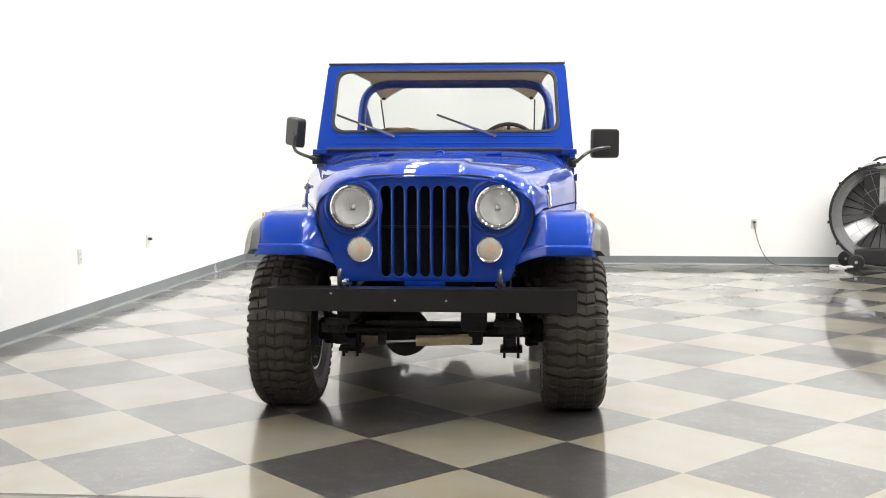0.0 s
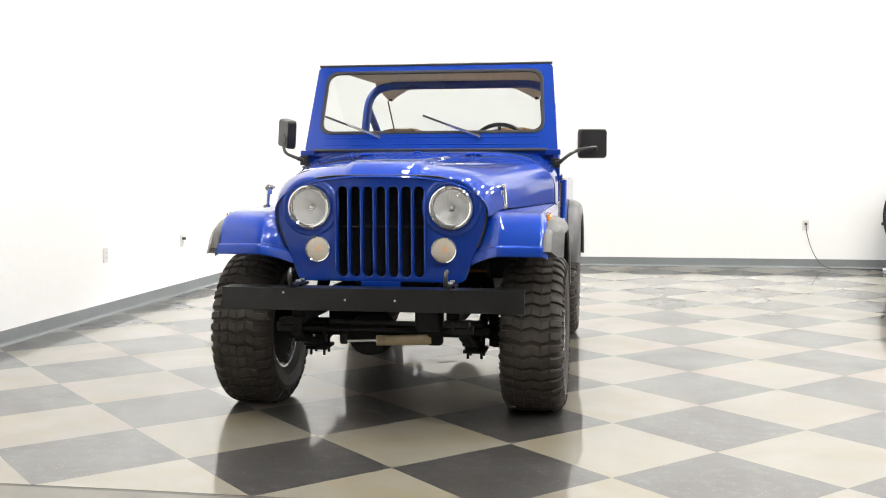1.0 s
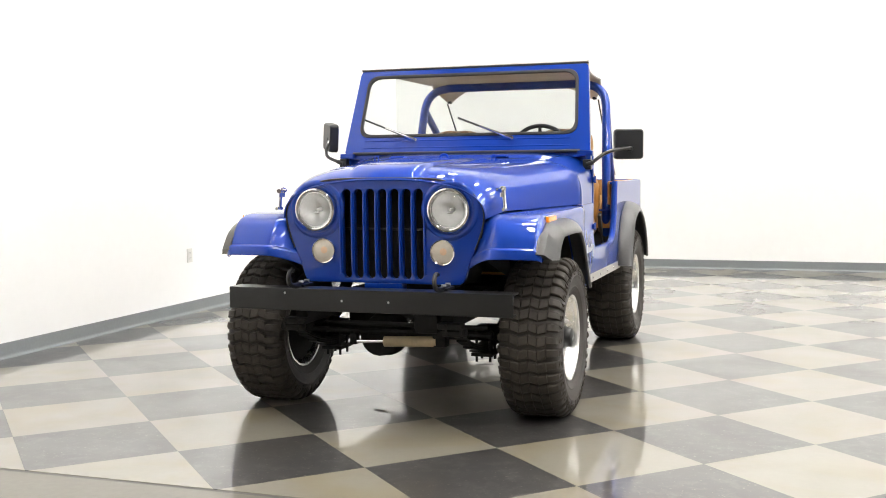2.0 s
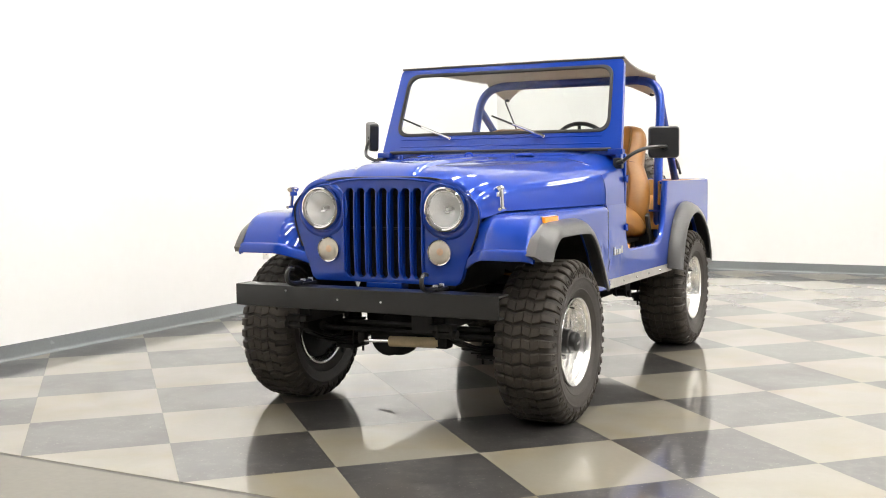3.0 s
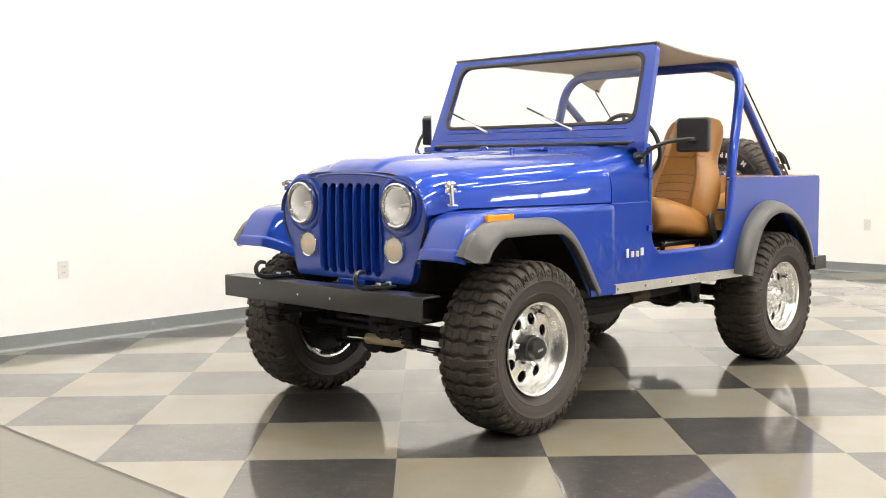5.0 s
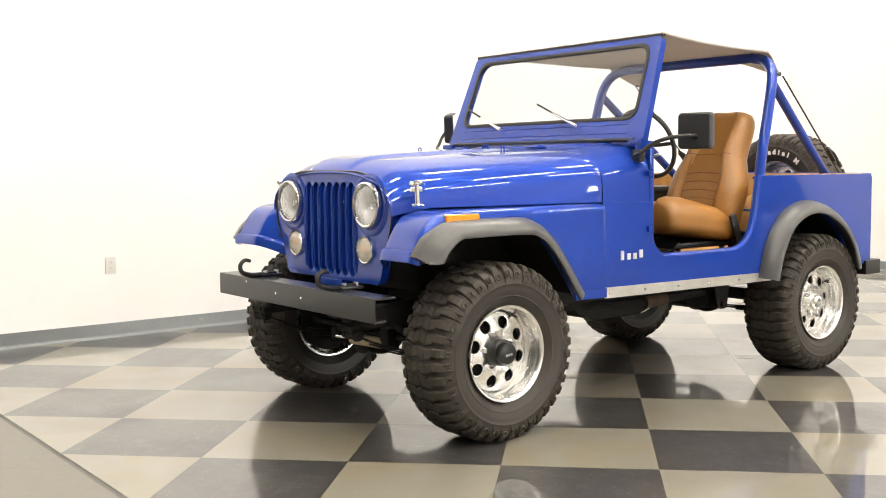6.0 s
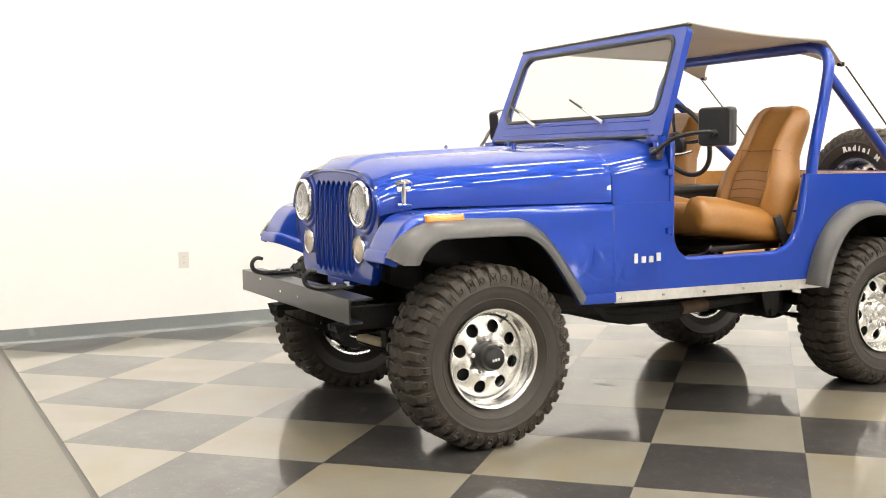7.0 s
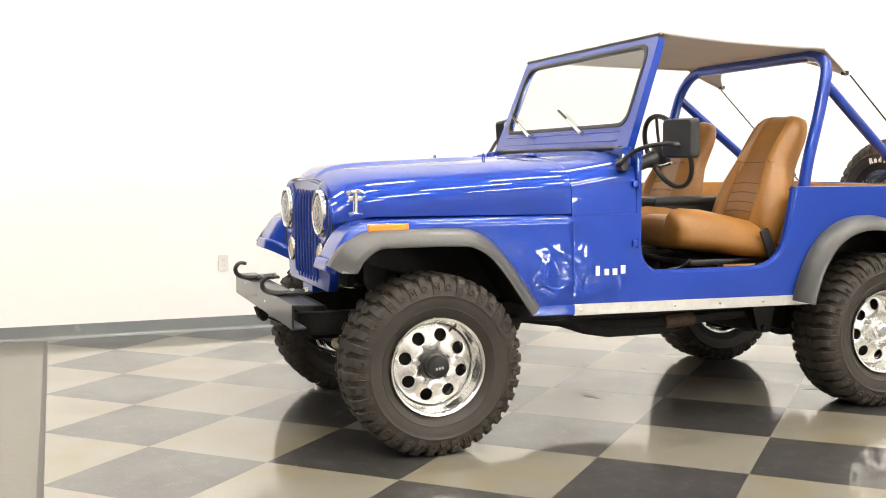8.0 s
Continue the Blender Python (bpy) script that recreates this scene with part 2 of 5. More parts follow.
# ---- mesh helpers ----
def part(name, bm, material, parent=None, label="", angle=35.0, at=None, even=True):
    """Links a bmesh as one mesh object, under a thing or a part where parent is given."""
    bmesh.ops.recalc_face_normals(bm, faces=bm.faces)
    me = bpy.data.meshes.new(name)
    bm.to_mesh(me)
    bm.free()
    me.materials.append(material)
    return part_of(name, me, parent, label, angle, at, even)


def part_of(name, me, parent=None, label="", angle=35.0, at=None, even=False):
    me.polygons.foreach_set("use_smooth", [True] * len(me.polygons))
    me.set_sharp_from_angle(angle=radians(angle))
    ob = new(name, me)
    if even:
        level = ob.modifiers.new("even_shading", "WEIGHTED_NORMAL")
        level.keep_sharp = True
    if parent:
        ob.parent = parent
    if at is not None:
        ob.matrix_basis = at
    if label:
        ob["label"] = label
    return ob


def empty(name, at=None):
    ob = new(name)
    ob.empty_display_size = 0.2
    if at is not None:
        ob.matrix_basis = at
    return ob


def box(bm, centre, size, bevel=0.0, m=None, segments=2):
    made = bmesh.ops.create_cube(bm, size=1.0, matrix=(m or Matrix()) @ Matrix.LocRotScale(centre, None, size))
    if bevel:
        edges = {e for v in made["verts"] for e in v.link_edges}
        bmesh.ops.bevel(bm, geom=list(edges), offset=bevel, segments=segments, profile=0.5, affect="EDGES")
    return bm


def rod(bm, p0, p1, r0, r1=None, seg=14):
    p0, p1 = Vector(p0), Vector(p1)
    m = (p1 - p0).to_track_quat("Z", "Y").to_matrix().to_4x4()
    m.translation = (p0 + p1) / 2
    bmesh.ops.create_cone(bm, cap_ends=True, segments=seg, radius1=r0, radius2=r0 if r1 is None else r1, depth=(p1 - p0).length, matrix=m)
    return bm


def smooth_path(points, n=6, closed=False):
    """A Catmull-Rom curve through the points."""
    pts, out = [Vector(p) for p in points], []
    count = len(pts)
    for i in range(count if closed else count - 1):
        if closed:
            a, b, c, d = (pts[(i + k) % count] for k in (-1, 0, 1, 2))
        else:
            a, b, c, d = pts[max(i - 1, 0)], pts[i], pts[i + 1], pts[min(i + 2, count - 1)]
        for k in range(n):
            t = k / n
            out.append(0.5 * (2 * b + (c - a) * t + (2 * a - 5 * b + 4 * c - d) * t * t + (3 * b - a - 3 * c + d) * t ** 3))
    if not closed:
        out.append(pts[-1])
    return out


def loft(bm, rings, closed=False, caps=False):
    """Skins rows of points; closed: each row is a loop."""
    rows = [[bm.verts.new(p) for p in ring] for ring in rings]
    for a, b in zip(rows, rows[1:]):
        n = len(a)
        for i in range(n if closed else n - 1):
            j = (i + 1) % n
            try:
                bm.faces.new((a[i], a[j], b[j], b[i]))
            except ValueError:
                pass
    if caps:
        bm.faces.new(rows[0])
        bm.faces.new(rows[-1])
    return rows


def tube(bm, points, r, seg=10, n=6, closed=False):
    """A round bar along a smooth curve."""
    pts = smooth_path(points, n, closed) if n else [Vector(p) for p in points]
    rings, up, count = [], None, len(pts)
    for i, p in enumerate(pts):
        if closed:
            ahead = (pts[(i + 1) % count] - pts[i - 1]).normalized()
        else:
            ahead = (pts[min(i + 1, count - 1)] - pts[max(i - 1, 0)]).normalized()
        if up is None:
            up = Vector((0, 0, 1)) if abs(ahead.z) < 0.9 else Vector((1, 0, 0))
        side = ahead.cross(up).normalized()
        up = side.cross(ahead).normalized()
        radius = r(i / max(1, count - 1)) if callable(r) else r
        rings.append([p + radius * (math.cos(a) * side + math.sin(a) * up) for a in [2 * math.pi * k / seg for k in range(seg)]])
    if closed:
        rings.append(rings[0])
        loft(bm, rings, True)
        bmesh.ops.remove_doubles(bm, verts=bm.verts, dist=1e-6)
    else:
        loft(bm, rings, True, True)
    return bm


def lathe(bm, profile, m=None, seg=48, closed=False):
    """Turns (radius, along) pairs about the local x axis."""
    m = m or Matrix()
    rings = []
    for k in range(seg + 1):
        a = 2 * math.pi * k / seg
        rings.append([m @ Vector((x, r * math.cos(a), r * math.sin(a))) for r, x in profile])
    if closed:
        rings = [ring + [ring[0]] for ring in rings]
    loft(bm, rings)
    bmesh.ops.remove_doubles(bm, verts=bm.verts, dist=1e-6)
    return bm


def rounded(outline, radius, n=5):
    """A closed outline in two dimensions with rounded corners; radius: one number or one for each corner."""
    out, count = [], len(outline)
    for i in range(count):
        p, q, r = Vector(outline[i - 1]), Vector(outline[i]), Vector(outline[(i + 1) % count])
        rad = radius[i] if isinstance(radius, (list, tuple)) else radius
        a, b = (p - q), (r - q)
        d = min(rad, 0.49 * a.length, 0.49 * b.length)
        if d < 1e-5:
            out.append(q)
            continue
        s, e = q + a.normalized() * d, q + b.normalized() * d
        for k in range(n + 1):
            t = k / n
            out.append((1 - t) ** 2 * s + 2 * t * (1 - t) * q + t * t * e)
    return [tuple(p) for p in out]


def circle(cx, cy, r, n=28):
    return [(cx + r * math.cos(2 * math.pi * k / n), cy + r * math.sin(2 * math.pi * k / n)) for k in range(n)]


def plate(bm, outline, depth, m, holes=(), bevel=0.0):
    """A flat outline (u, v) with holes, given thickness along w and laid into place by m."""
    own = bmesh.new()
    for loop in (outline, *holes):
        vs = [own.verts.new((u, v, 0)) for u, v in loop]
        for i in range(len(vs)):
            own.edges.new((vs[i - 1], vs[i]))
    bmesh.ops.triangle_fill(own, use_beauty=True, use_dissolve=False, edges=own.edges, normal=(0, 0, 1))
    bmesh.ops.recalc_face_normals(own, faces=own.faces)
    base = list(own.faces)
    made = bmesh.ops.extrude_face_region(own, geom=base)
    lifted = [g for g in made["geom"] if isinstance(g, bmesh.types.BMVert)]
    bmesh.ops.translate(own, verts=lifted, vec=(0, 0, depth))
    if bevel:
        sharp = [e for e in own.edges if len(e.link_faces) == 2 and e.calc_face_angle(0) > 0.9]
        bmesh.ops.bevel(own, geom=sharp, offset=bevel, segments=2, profile=0.5, affect="EDGES", clamp_overlap=True)
    bmesh.ops.transform(own, matrix=m, verts=own.verts)
    me = bpy.data.meshes.new("join")
    own.to_mesh(me)
    own.free()
    bm.from_mesh(me)
    bpy.data.meshes.remove(me)
    return bm


def axes(origin, u, v):
    """A frame from an origin and the directions of u and v."""
    u, v = Vector(u).normalized(), Vector(v).normalized()
    w = u.cross(v)
    m = Matrix((u, v, w)).transposed().to_4x4()
    m.translation = origin
    return m


YZ = axes((0, 0, 0), (0, 1, 0), (0, 0, 1))      # u = y, v = z, w = x
XZ = axes((0, 0, 0), (1, 0, 0), (0, 0, 1))      # u = x, v = z, w = -y


# ---- the room ----
LEFT, RIGHT, FRONT, BACK = -3.12, 13.0, -13.0, 7.11
SKEW, SKEW_X, BEND, DEEP = -0.7, -2.962, 5.05, 15.0     # the west wall is a little out of square; the end wall stops at BEND
EDGE = -1.83                                    # where the tiles end and the bare concrete begins


def structure(ob, label, category):
    return tagged(ob, label, category, kind="structure")


def wall(name, x0, y0, x1, y1, label, material, m=None):
    bm = bmesh.new()
    box(bm, ((x0 + x1) / 2, (y0 + y1) / 2, CEILING / 2 - 0.06), (x1 - x0, y1 - y0, CEILING + 0.12))
    if m:
        bmesh.ops.transform(bm, matrix=m, verts=bm.verts)
    return structure(part(name, bm, material), label, "wall")


WEST = pose(SKEW_X, 0, 0, 0, 0, SKEW)
wall("wall_west", -0.25, FRONT - 0.3, 0.0, BACK + 0.3, "smooth white painted showroom wall above grey base", WALL, WEST)
wall("wall_north", LEFT + 0.2, BACK, BEND, BACK + 0.2, "plain white painted end wall with a power socket", WALL)
# unseen walls added so the car's side reflects a dim space
wall("wall_return", BEND - 0.2, BACK + 0.2, BEND, DEEP, "unseen dim grey wall added beyond the showroom bay", DIM_WALL)
wall("wall_far", BEND, DEEP, RIGHT, DEEP + 0.2, "unseen dim grey wall added beyond the showroom bay", DIM_WALL)
# unseen window, added to give the car's side a bright reflected patch
WINDOW = [(4.6, 1.10), (6.8, 1.10), (6.8, 2.20), (4.6, 2.20)]
# unseen closing wall, its grey set by what the paint should reflect
bm = bmesh.new()
plate(bm, [(FRONT, -0.12), (DEEP, -0.12), (DEEP, CEILING), (FRONT, CEILING)], 0.2, YZ @ Matrix.Translation((0, 0, RIGHT)), [WINDOW])
structure(part("wall_east", bm, PALE_WALL), "unseen pale grey wall added with one glowing window", "wall")
bm = bmesh.new()
plate(bm, WINDOW, 0.07, YZ @ Matrix.Translation((0, 0, RIGHT + 0.06)), [[(4.66 + 1.07 * k, 1.16), (5.67 + 1.07 * k, 1.16), (5.67 + 1.07 * k, 2.14), (4.66 + 1.07 * k, 2.14)] for k in (0, 1)], 0.004)
window = structure(part("window_1", bm, FIXTURE), "unseen white framed window added for its reflection in the car", "window")
for k in (0, 1):
    bm = bmesh.new()
    box(bm, (RIGHT + 0.09, 5.165 + 1.07 * k, 1.65), (0.006, 1.02, 0.99))
    part("pane", bm, GLASS, window).visible_shadow = False
# glowing panel behind the added window feeds that reflection
bm = bmesh.new()
box(bm, (RIGHT + 1.2, 5.65, 2.1), (0.02, 6.0, 4.0))
structure(part("backdrop", bm, WINDOW_GLOW), "glowing panel added outside the unseen window", "sky")
# unseen closing wall, dark to hold back light on the car's front
wall("wall_south", LEFT, FRONT - 0.2, RIGHT, FRONT, "unseen dark grey wall added to close the showroom", DARK_WALL)

bm = bmesh.new()
box(bm, ((LEFT + RIGHT) / 2, (FRONT + DEEP) / 2, CEILING + 0.05), (RIGHT - LEFT + 0.6, DEEP - FRONT + 0.6, 0.1))
structure(part("ceiling", bm, CEIL), "plain grey flat showroom ceiling", "ceiling")


def baseboard(name, m, length):
    """Grey cove base: an upright strip with a small curved foot, run along local x, facing local y."""
    bm = bmesh.new()
    prof = [(0.0, 0.0), (0.026, 0.0), (0.025, 0.0025), (0.018, 0.0045), (0.012, 0.009), (0.008, 0.016), (0.0065, 0.024), (0.006, 0.096), (0.0045, 0.1), (0.0, 0.1)]
    loft(bm, [[m @ Vector((x, y, z)) for y, z in prof] for x in (0, length)], True, True)
    return structure(part(name, bm, BASE), "grey rubber cove base along the wall foot", "baseboard")


baseboard("baseboard_west", WEST @ pose(0, BACK - 0.02, 0.001, 0, 0, -90), BACK - FRONT)
baseboard("baseboard_north", pose(BEND, BACK, 0.001, 0, 0, 180), BEND - LEFT - 0.24)

bm = bmesh.new()
box(bm, ((LEFT + RIGHT) / 2, (EDGE + DEEP) / 2, -0.056), (RIGHT - LEFT, DEEP - EDGE, 0.1))
floor = structure(part("floor", bm, GLUE), "waxed beige and charcoal checkerboard tile floor", "floor")
bm = bmesh.new()
box(bm, ((LEFT + RIGHT) / 2, (FRONT + EDGE - 0.014) / 2, -0.05), (RIGHT - LEFT, EDGE - 0.014 - FRONT, 0.1))
structure(part("concrete_floor", bm, CONCRETE), "bare sealed tan concrete floor strip", "floor")
bm = bmesh.new()
box(bm, ((LEFT + RIGHT) / 2, EDGE - 0.002, -0.05), (RIGHT - LEFT, 0.024, 0.097))
structure(part("floor_joint", bm, JOINT), "dark filled joint between tiles and concrete", "joint")

# ---- ceiling lamps ----
def ceiling_light(x, y, turn=0.0):
    lamp = empty("ceiling_light", pose(x, y, CEILING, 0, 0, turn))
    part("housing", box(bmesh.new(), (0, 0, -0.04), (0.36, 1.32, 0.08), 0.008), FIXTURE, lamp)
    bm = bmesh.new()
    box(bm, (0, 0, -0.088), (0.25, 1.20, 0.02), 0.006)
    part("diffuser", bm, TUBE, lamp, "glowing white diffuser panel")
    return tagged(lamp, "long white fluorescent high-bay light on the ceiling", "ceiling light", "ceiling strip lights")


for i, gx in enumerate((-0.9, 2.2, 5.0, 7.8, 10.6)):
    for j in range(9):
        gy = -12.15 + 2.95 * j + (1.4 if i % 2 else 0.0)
        if (gx < BEND - 0.5 and gy > BACK - 0.7) or (gx < 0 and gy < -5.0) or gy < -8.5:
            continue
        ceiling_light(gx, gy)


# ---- sockets on the walls ----
def outlet(m, plugged=False, label="white wall power socket plate above the base"):
    thing = empty("power_outlet", m)
    bm = bmesh.new()
    plate(bm, rounded([(-0.036, -0.058), (0.036, -0.058), (0.036, 0.058), (-0.036, 0.058)], 0.006), 0.007, XZ, bevel=0.002)
    part("cover_plate", bm, OUTLET, thing)
    for z in (-0.02, 0.02):
        bm = bmesh.new()
        plate(bm, rounded([(-0.017, z - 0.014), (0.017, z - 0.014), (0.017, z + 0.014), (-0.017, z + 0.014)], 0.01), 0.0095, XZ)
        face = part("socket", bm, OUTLET, thing)
        bm = bmesh.new()
        for u in (-0.006, 0.006):
            box(bm, (u, -0.0098, z + 0.002), (0.002, 0.001, 0.008))
        part("slot", bm, PLASTIC, face, "dark slots")
    if plugged:
        bm = bmesh.new()
        box(bm, (0, -0.026, 0.02), (0.026, 0.034, 0.024), 0.005)
        part("plug", bm, PLASTIC, thing, "black plug")
    return tagged(thing, label, "socket", "wall sockets")


outlet(WEST @ pose(0, 3.83, 0.497, 0, 0, 90), True, "white wall socket plate with a dark plug in it")
outlet(WEST @ pose(0, 2.38, 0.484, 0, 0, 90))
outlet(WEST @ pose(0, -0.585, 0.50, 0, 0, 90))
outlet(pose(-0.73, BACK, 0.505))
outlet(pose(3.215, BACK, 0.487), True, "white wall socket with the fan's black plug")


# ---- the drum fan by the end wall ----
def drum_fan(m):
    fan = empty("drum_fan", m)
    c, R = Vector((0, 0, 0.625)), 0.565
    turn = axes(c, (0, -1, 0), (1, 0, 0))       # local x of the lathe looks out of the fan's front
    bm = bmesh.new()
    lathe(bm, [(R, 0.16), (R + 0.012, 0.165), (R + 0.012, 0.14), (R - 0.004, 0.13), (R - 0.006, -0.13), (R + 0.012, -0.14), (R + 0.012, -0.165), (R - 0.015, -0.165), (R - 0.018, 0.16)], turn, 56, True)
    drum = part("drum", bm, FAN_BLACK, fan, "black rolled steel drum")
    for sgn in (1, -1):
        bm = bmesh.new()
        for k in range(3):
            r = 0.12 + k * 0.18
            tube(bm, [turn @ Vector((sgn * (0.165 + 0.03 * math.cos(1.4 * r / R)), r * math.cos(a), r * math.sin(a))) for a in [2 * math.pi * j / 32 for j in range(32)]], 0.0022, 5, 1, True)
        for j in range(20):
            a = 2 * math.pi * j / 20
            tube(bm, [turn @ Vector((sgn * (0.165 + 0.03 * math.cos(1.4 * r / R)), r * math.cos(a), r * math.sin(a))) for r in (0.1, 0.25, 0.4, R)], 0.0018, 5, 2)
        part("guard", bm, FAN_GREY, drum, "grey wire guard")["kind"] = "stuff"
    bm = bmesh.new()
    lathe(bm, [(0.0, 0.06), (0.09, 0.06), (0.11, 0.04), (0.11, -0.12), (0.09, -0.14), (0.0, -0.14)], turn, 28)
    part("motor", bm, FAN_BLACK, fan)
    for k in range(3):
        a0 = 3.75 + k * 2 * math.pi / 3
        bm = bmesh.new()
        rings = []
        for j in range(9):
            r = 0.10 + j * 0.05
            half = 0.07 + 0.06 * j / 8
            rings.append([turn @ Vector((0.05 * (s / half) * (1.2 - 0.05 * j) + 0.03, r * math.cos(a0) - s * math.sin(a0), r * math.sin(a0) + s * math.cos(a0))) for s in [half * (q / 4 - 1) for q in range(9)]])
        loft(bm, rings)
        bl = part("blade", bm, FAN_STEEL, fan, "bright galvanised blade")
        bl.modifiers.new("thick", "SOLIDIFY").thickness = 0.003
    bm = bmesh.new()
    plate(bm, circle(0, 0, R - 0.02, 40), 0.004, axes(c + Vector((0, 0.12, 0)), (1, 0, 0), (0, 0, 1)))
    part("back_screen", bm, FAN_GREY, fan, "dull grey mesh screen")
    bm = bmesh.new()
    lathe(bm, [(R - 0.012, 0.10), (R - 0.115, 0.06), (R - 0.120, 0.05), (R - 0.125, 0.06), (R - 0.118, 0.068), (R - 0.014, 0.108)], turn, 48, True)
    part("inlet_ring", bm, FAN_GREY, drum, "grey inlet ring")
    for j in range(26):
        a = 2 * math.pi * j / 26 + 0.05
        bm = bmesh.new()
        rod(bm, turn @ Vector((-0.105, 0.12 * math.cos(a), 0.12 * math.sin(a))), turn @ Vector((-0.105, (R - 0.03) * math.cos(a), (R - 0.03) * math.sin(a))), 0.005, seg=6)
        part("guard_rib", bm, FAN_BLACK, fan)
    bm = bmesh.new()
    box(bm, (-0.13, -0.145, 0.87), (0.16, 0.04, 0.50), 0.006)
    part("motor_bracket", bm, FAN_BLACK, fan)
    bm = bmesh.new()
    box(bm, (0.12, 0, 0.15), (0.82, 0.40, 0.17), 0.02)
    base = part("base", bm, FAN_BLACK, fan, "black moulded base")
    for x0 in (-0.30, 0.52):
        for y in (-0.23, 0.23):
            x = x0 + (0.03 if y < 0 else -0.08)
            bm = bmesh.new()
            lathe(bm, [(0.0, -0.022), (0.03, -0.022), (0.078, -0.018), (0.089, -0.008), (0.089, 0.008), (0.078, 0.018), (0.03, 0.022), (0.0, 0.022)], axes((x, y, 0.0905), (0, 1, 0), (0, 0, 1)), 28)
            wh = part("wheel", bm, PLASTIC, base)
            bm = bmesh.new()
            rod(bm, (x, y - 0.028, 0.0905), (x, y + 0.028, 0.0905), 0.018)
            part("hub", bm, FAN_STEEL, wh, "bright steel hub")
    bm = bmesh.new()
    tube(bm, [(-0.20, -0.06, 1.13), (-0.13, -0.12, 1.215), (-0.04, -0.14, 1.262), (0.12, -0.14, 1.262), (0.22, -0.12, 1.20), (0.28, -0.06, 1.10)], 0.013, 10)
    part("handle", bm, FAN_BLACK, fan)
    bm = bmesh.new()
    bmesh.ops.create_icosphere(bm, subdivisions=3, radius=1.0)
    for v in bm.verts:
        v.co *= 1 + 0.18 * noise.noise(v.co * 2.3)
        v.co = Vector((-0.02 + v.co.x * 0.21, -0.04 + v.co.y * 0.12, 1.195 + v.co.z * 0.065))
    part("cover_bag", bm, PALE_BAG, fan, "crumpled clear film")
    for k in range(4):
        bm = bmesh.new()
        tube(bm, [Vector((-0.47 + 0.015 * k + 0.075 * math.cos(a) * (1 + 0.2 * k), -0.28 - 0.02 * k + 0.05 * math.sin(a), 0.012 + 0.012 * k + 0.01 * math.sin(2 * a + k))) for a in [2 * math.pi * q / 14 for q in range(14)]], 0.007, 6, 2, True)
        part("cord_loop", bm, PALE_BAG, fan, "pale coiled cord")
    for a in (2.5, 2.05, 3.3, 3.75, 4.1, 1.7):
        bm = bmesh.new()
        p = turn @ Vector((0.15, (R + 0.012) * math.cos(a), (R + 0.012) * math.sin(a)))
        rod(bm, p + Vector((0, -0.03, 0)), p + Vector((0, 0.03, 0)), 0.010, seg=8)
        box(bm, p + Vector((0, -0.03, 0)), (0.034, 0.012, 0.034), 0.003)
        part("clamp", bm, FAN_BLACK, drum)
    return tagged(fan, "large black drum fan with bright blades beside the wall", "fan")


fan = drum_fan(pose(4.555, 6.70, 0, 0, 0, -17))
bm = bmesh.new()
tube(bm, [(3.215, BACK - 0.04, 0.50), (3.225, BACK - 0.045, 0.40), (3.28, BACK - 0.05, 0.22), (3.36, BACK - 0.055, 0.08), (3.46, BACK - 0.06, 0.012), (3.62, BACK - 0.08, 0.005), (3.9, BACK - 0.12, 0.005), (4.15, BACK - 0.28, 0.005), (4.36, BACK - 0.33, 0.06)], 0.0045, 6, 8)
bmesh.ops.transform(bm, matrix=fan.matrix_basis.inverted(), verts=bm.verts)
part("power_cord", bm, PLASTIC, fan, "thin black power cord to the socket")


# ---- the off-road car: nose towards -y, its middle on x = 0 ----
car = tagged(empty("off_road_car"), "bright blue open-sided off-road car with tan canvas top", "car")
AXLE_F, AXLE_R, HUB_Z, TRACK = -0.278, 2.09, 0.376, 0.70
BODY = 0.757


def mirrored(s, points):
    return [Vector((s * x, y, z)) for x, y, z in points]


# wheels
TYRE = [(0.0, 0.3725), (0.06, 0.372), (0.105, 0.3655), (0.126, 0.355), (0.138, 0.3405), (0.1442, 0.322), (0.1465, 0.303), (0.1488, 0.3005), (0.1488, 0.2975), (0.1468, 0.295), (0.1466, 0.285), (0.1440, 0.268), (0.139, 0.25), (0.1402, 0.2475), (0.1394, 0.2445), (0.1362, 0.242), (0.1345, 0.237), (0.124, 0.225), (0.113, 0.207)]


def tyre_radius(a):
    a = abs(a)
    for (a0, r0), (a1, r1) in zip(TYRE[:6], TYRE[1:6]):
        if a <= a1:
            return r0 + (r1 - r0) * (a - a0) / (a1 - a0)
    return TYRE[5][1]


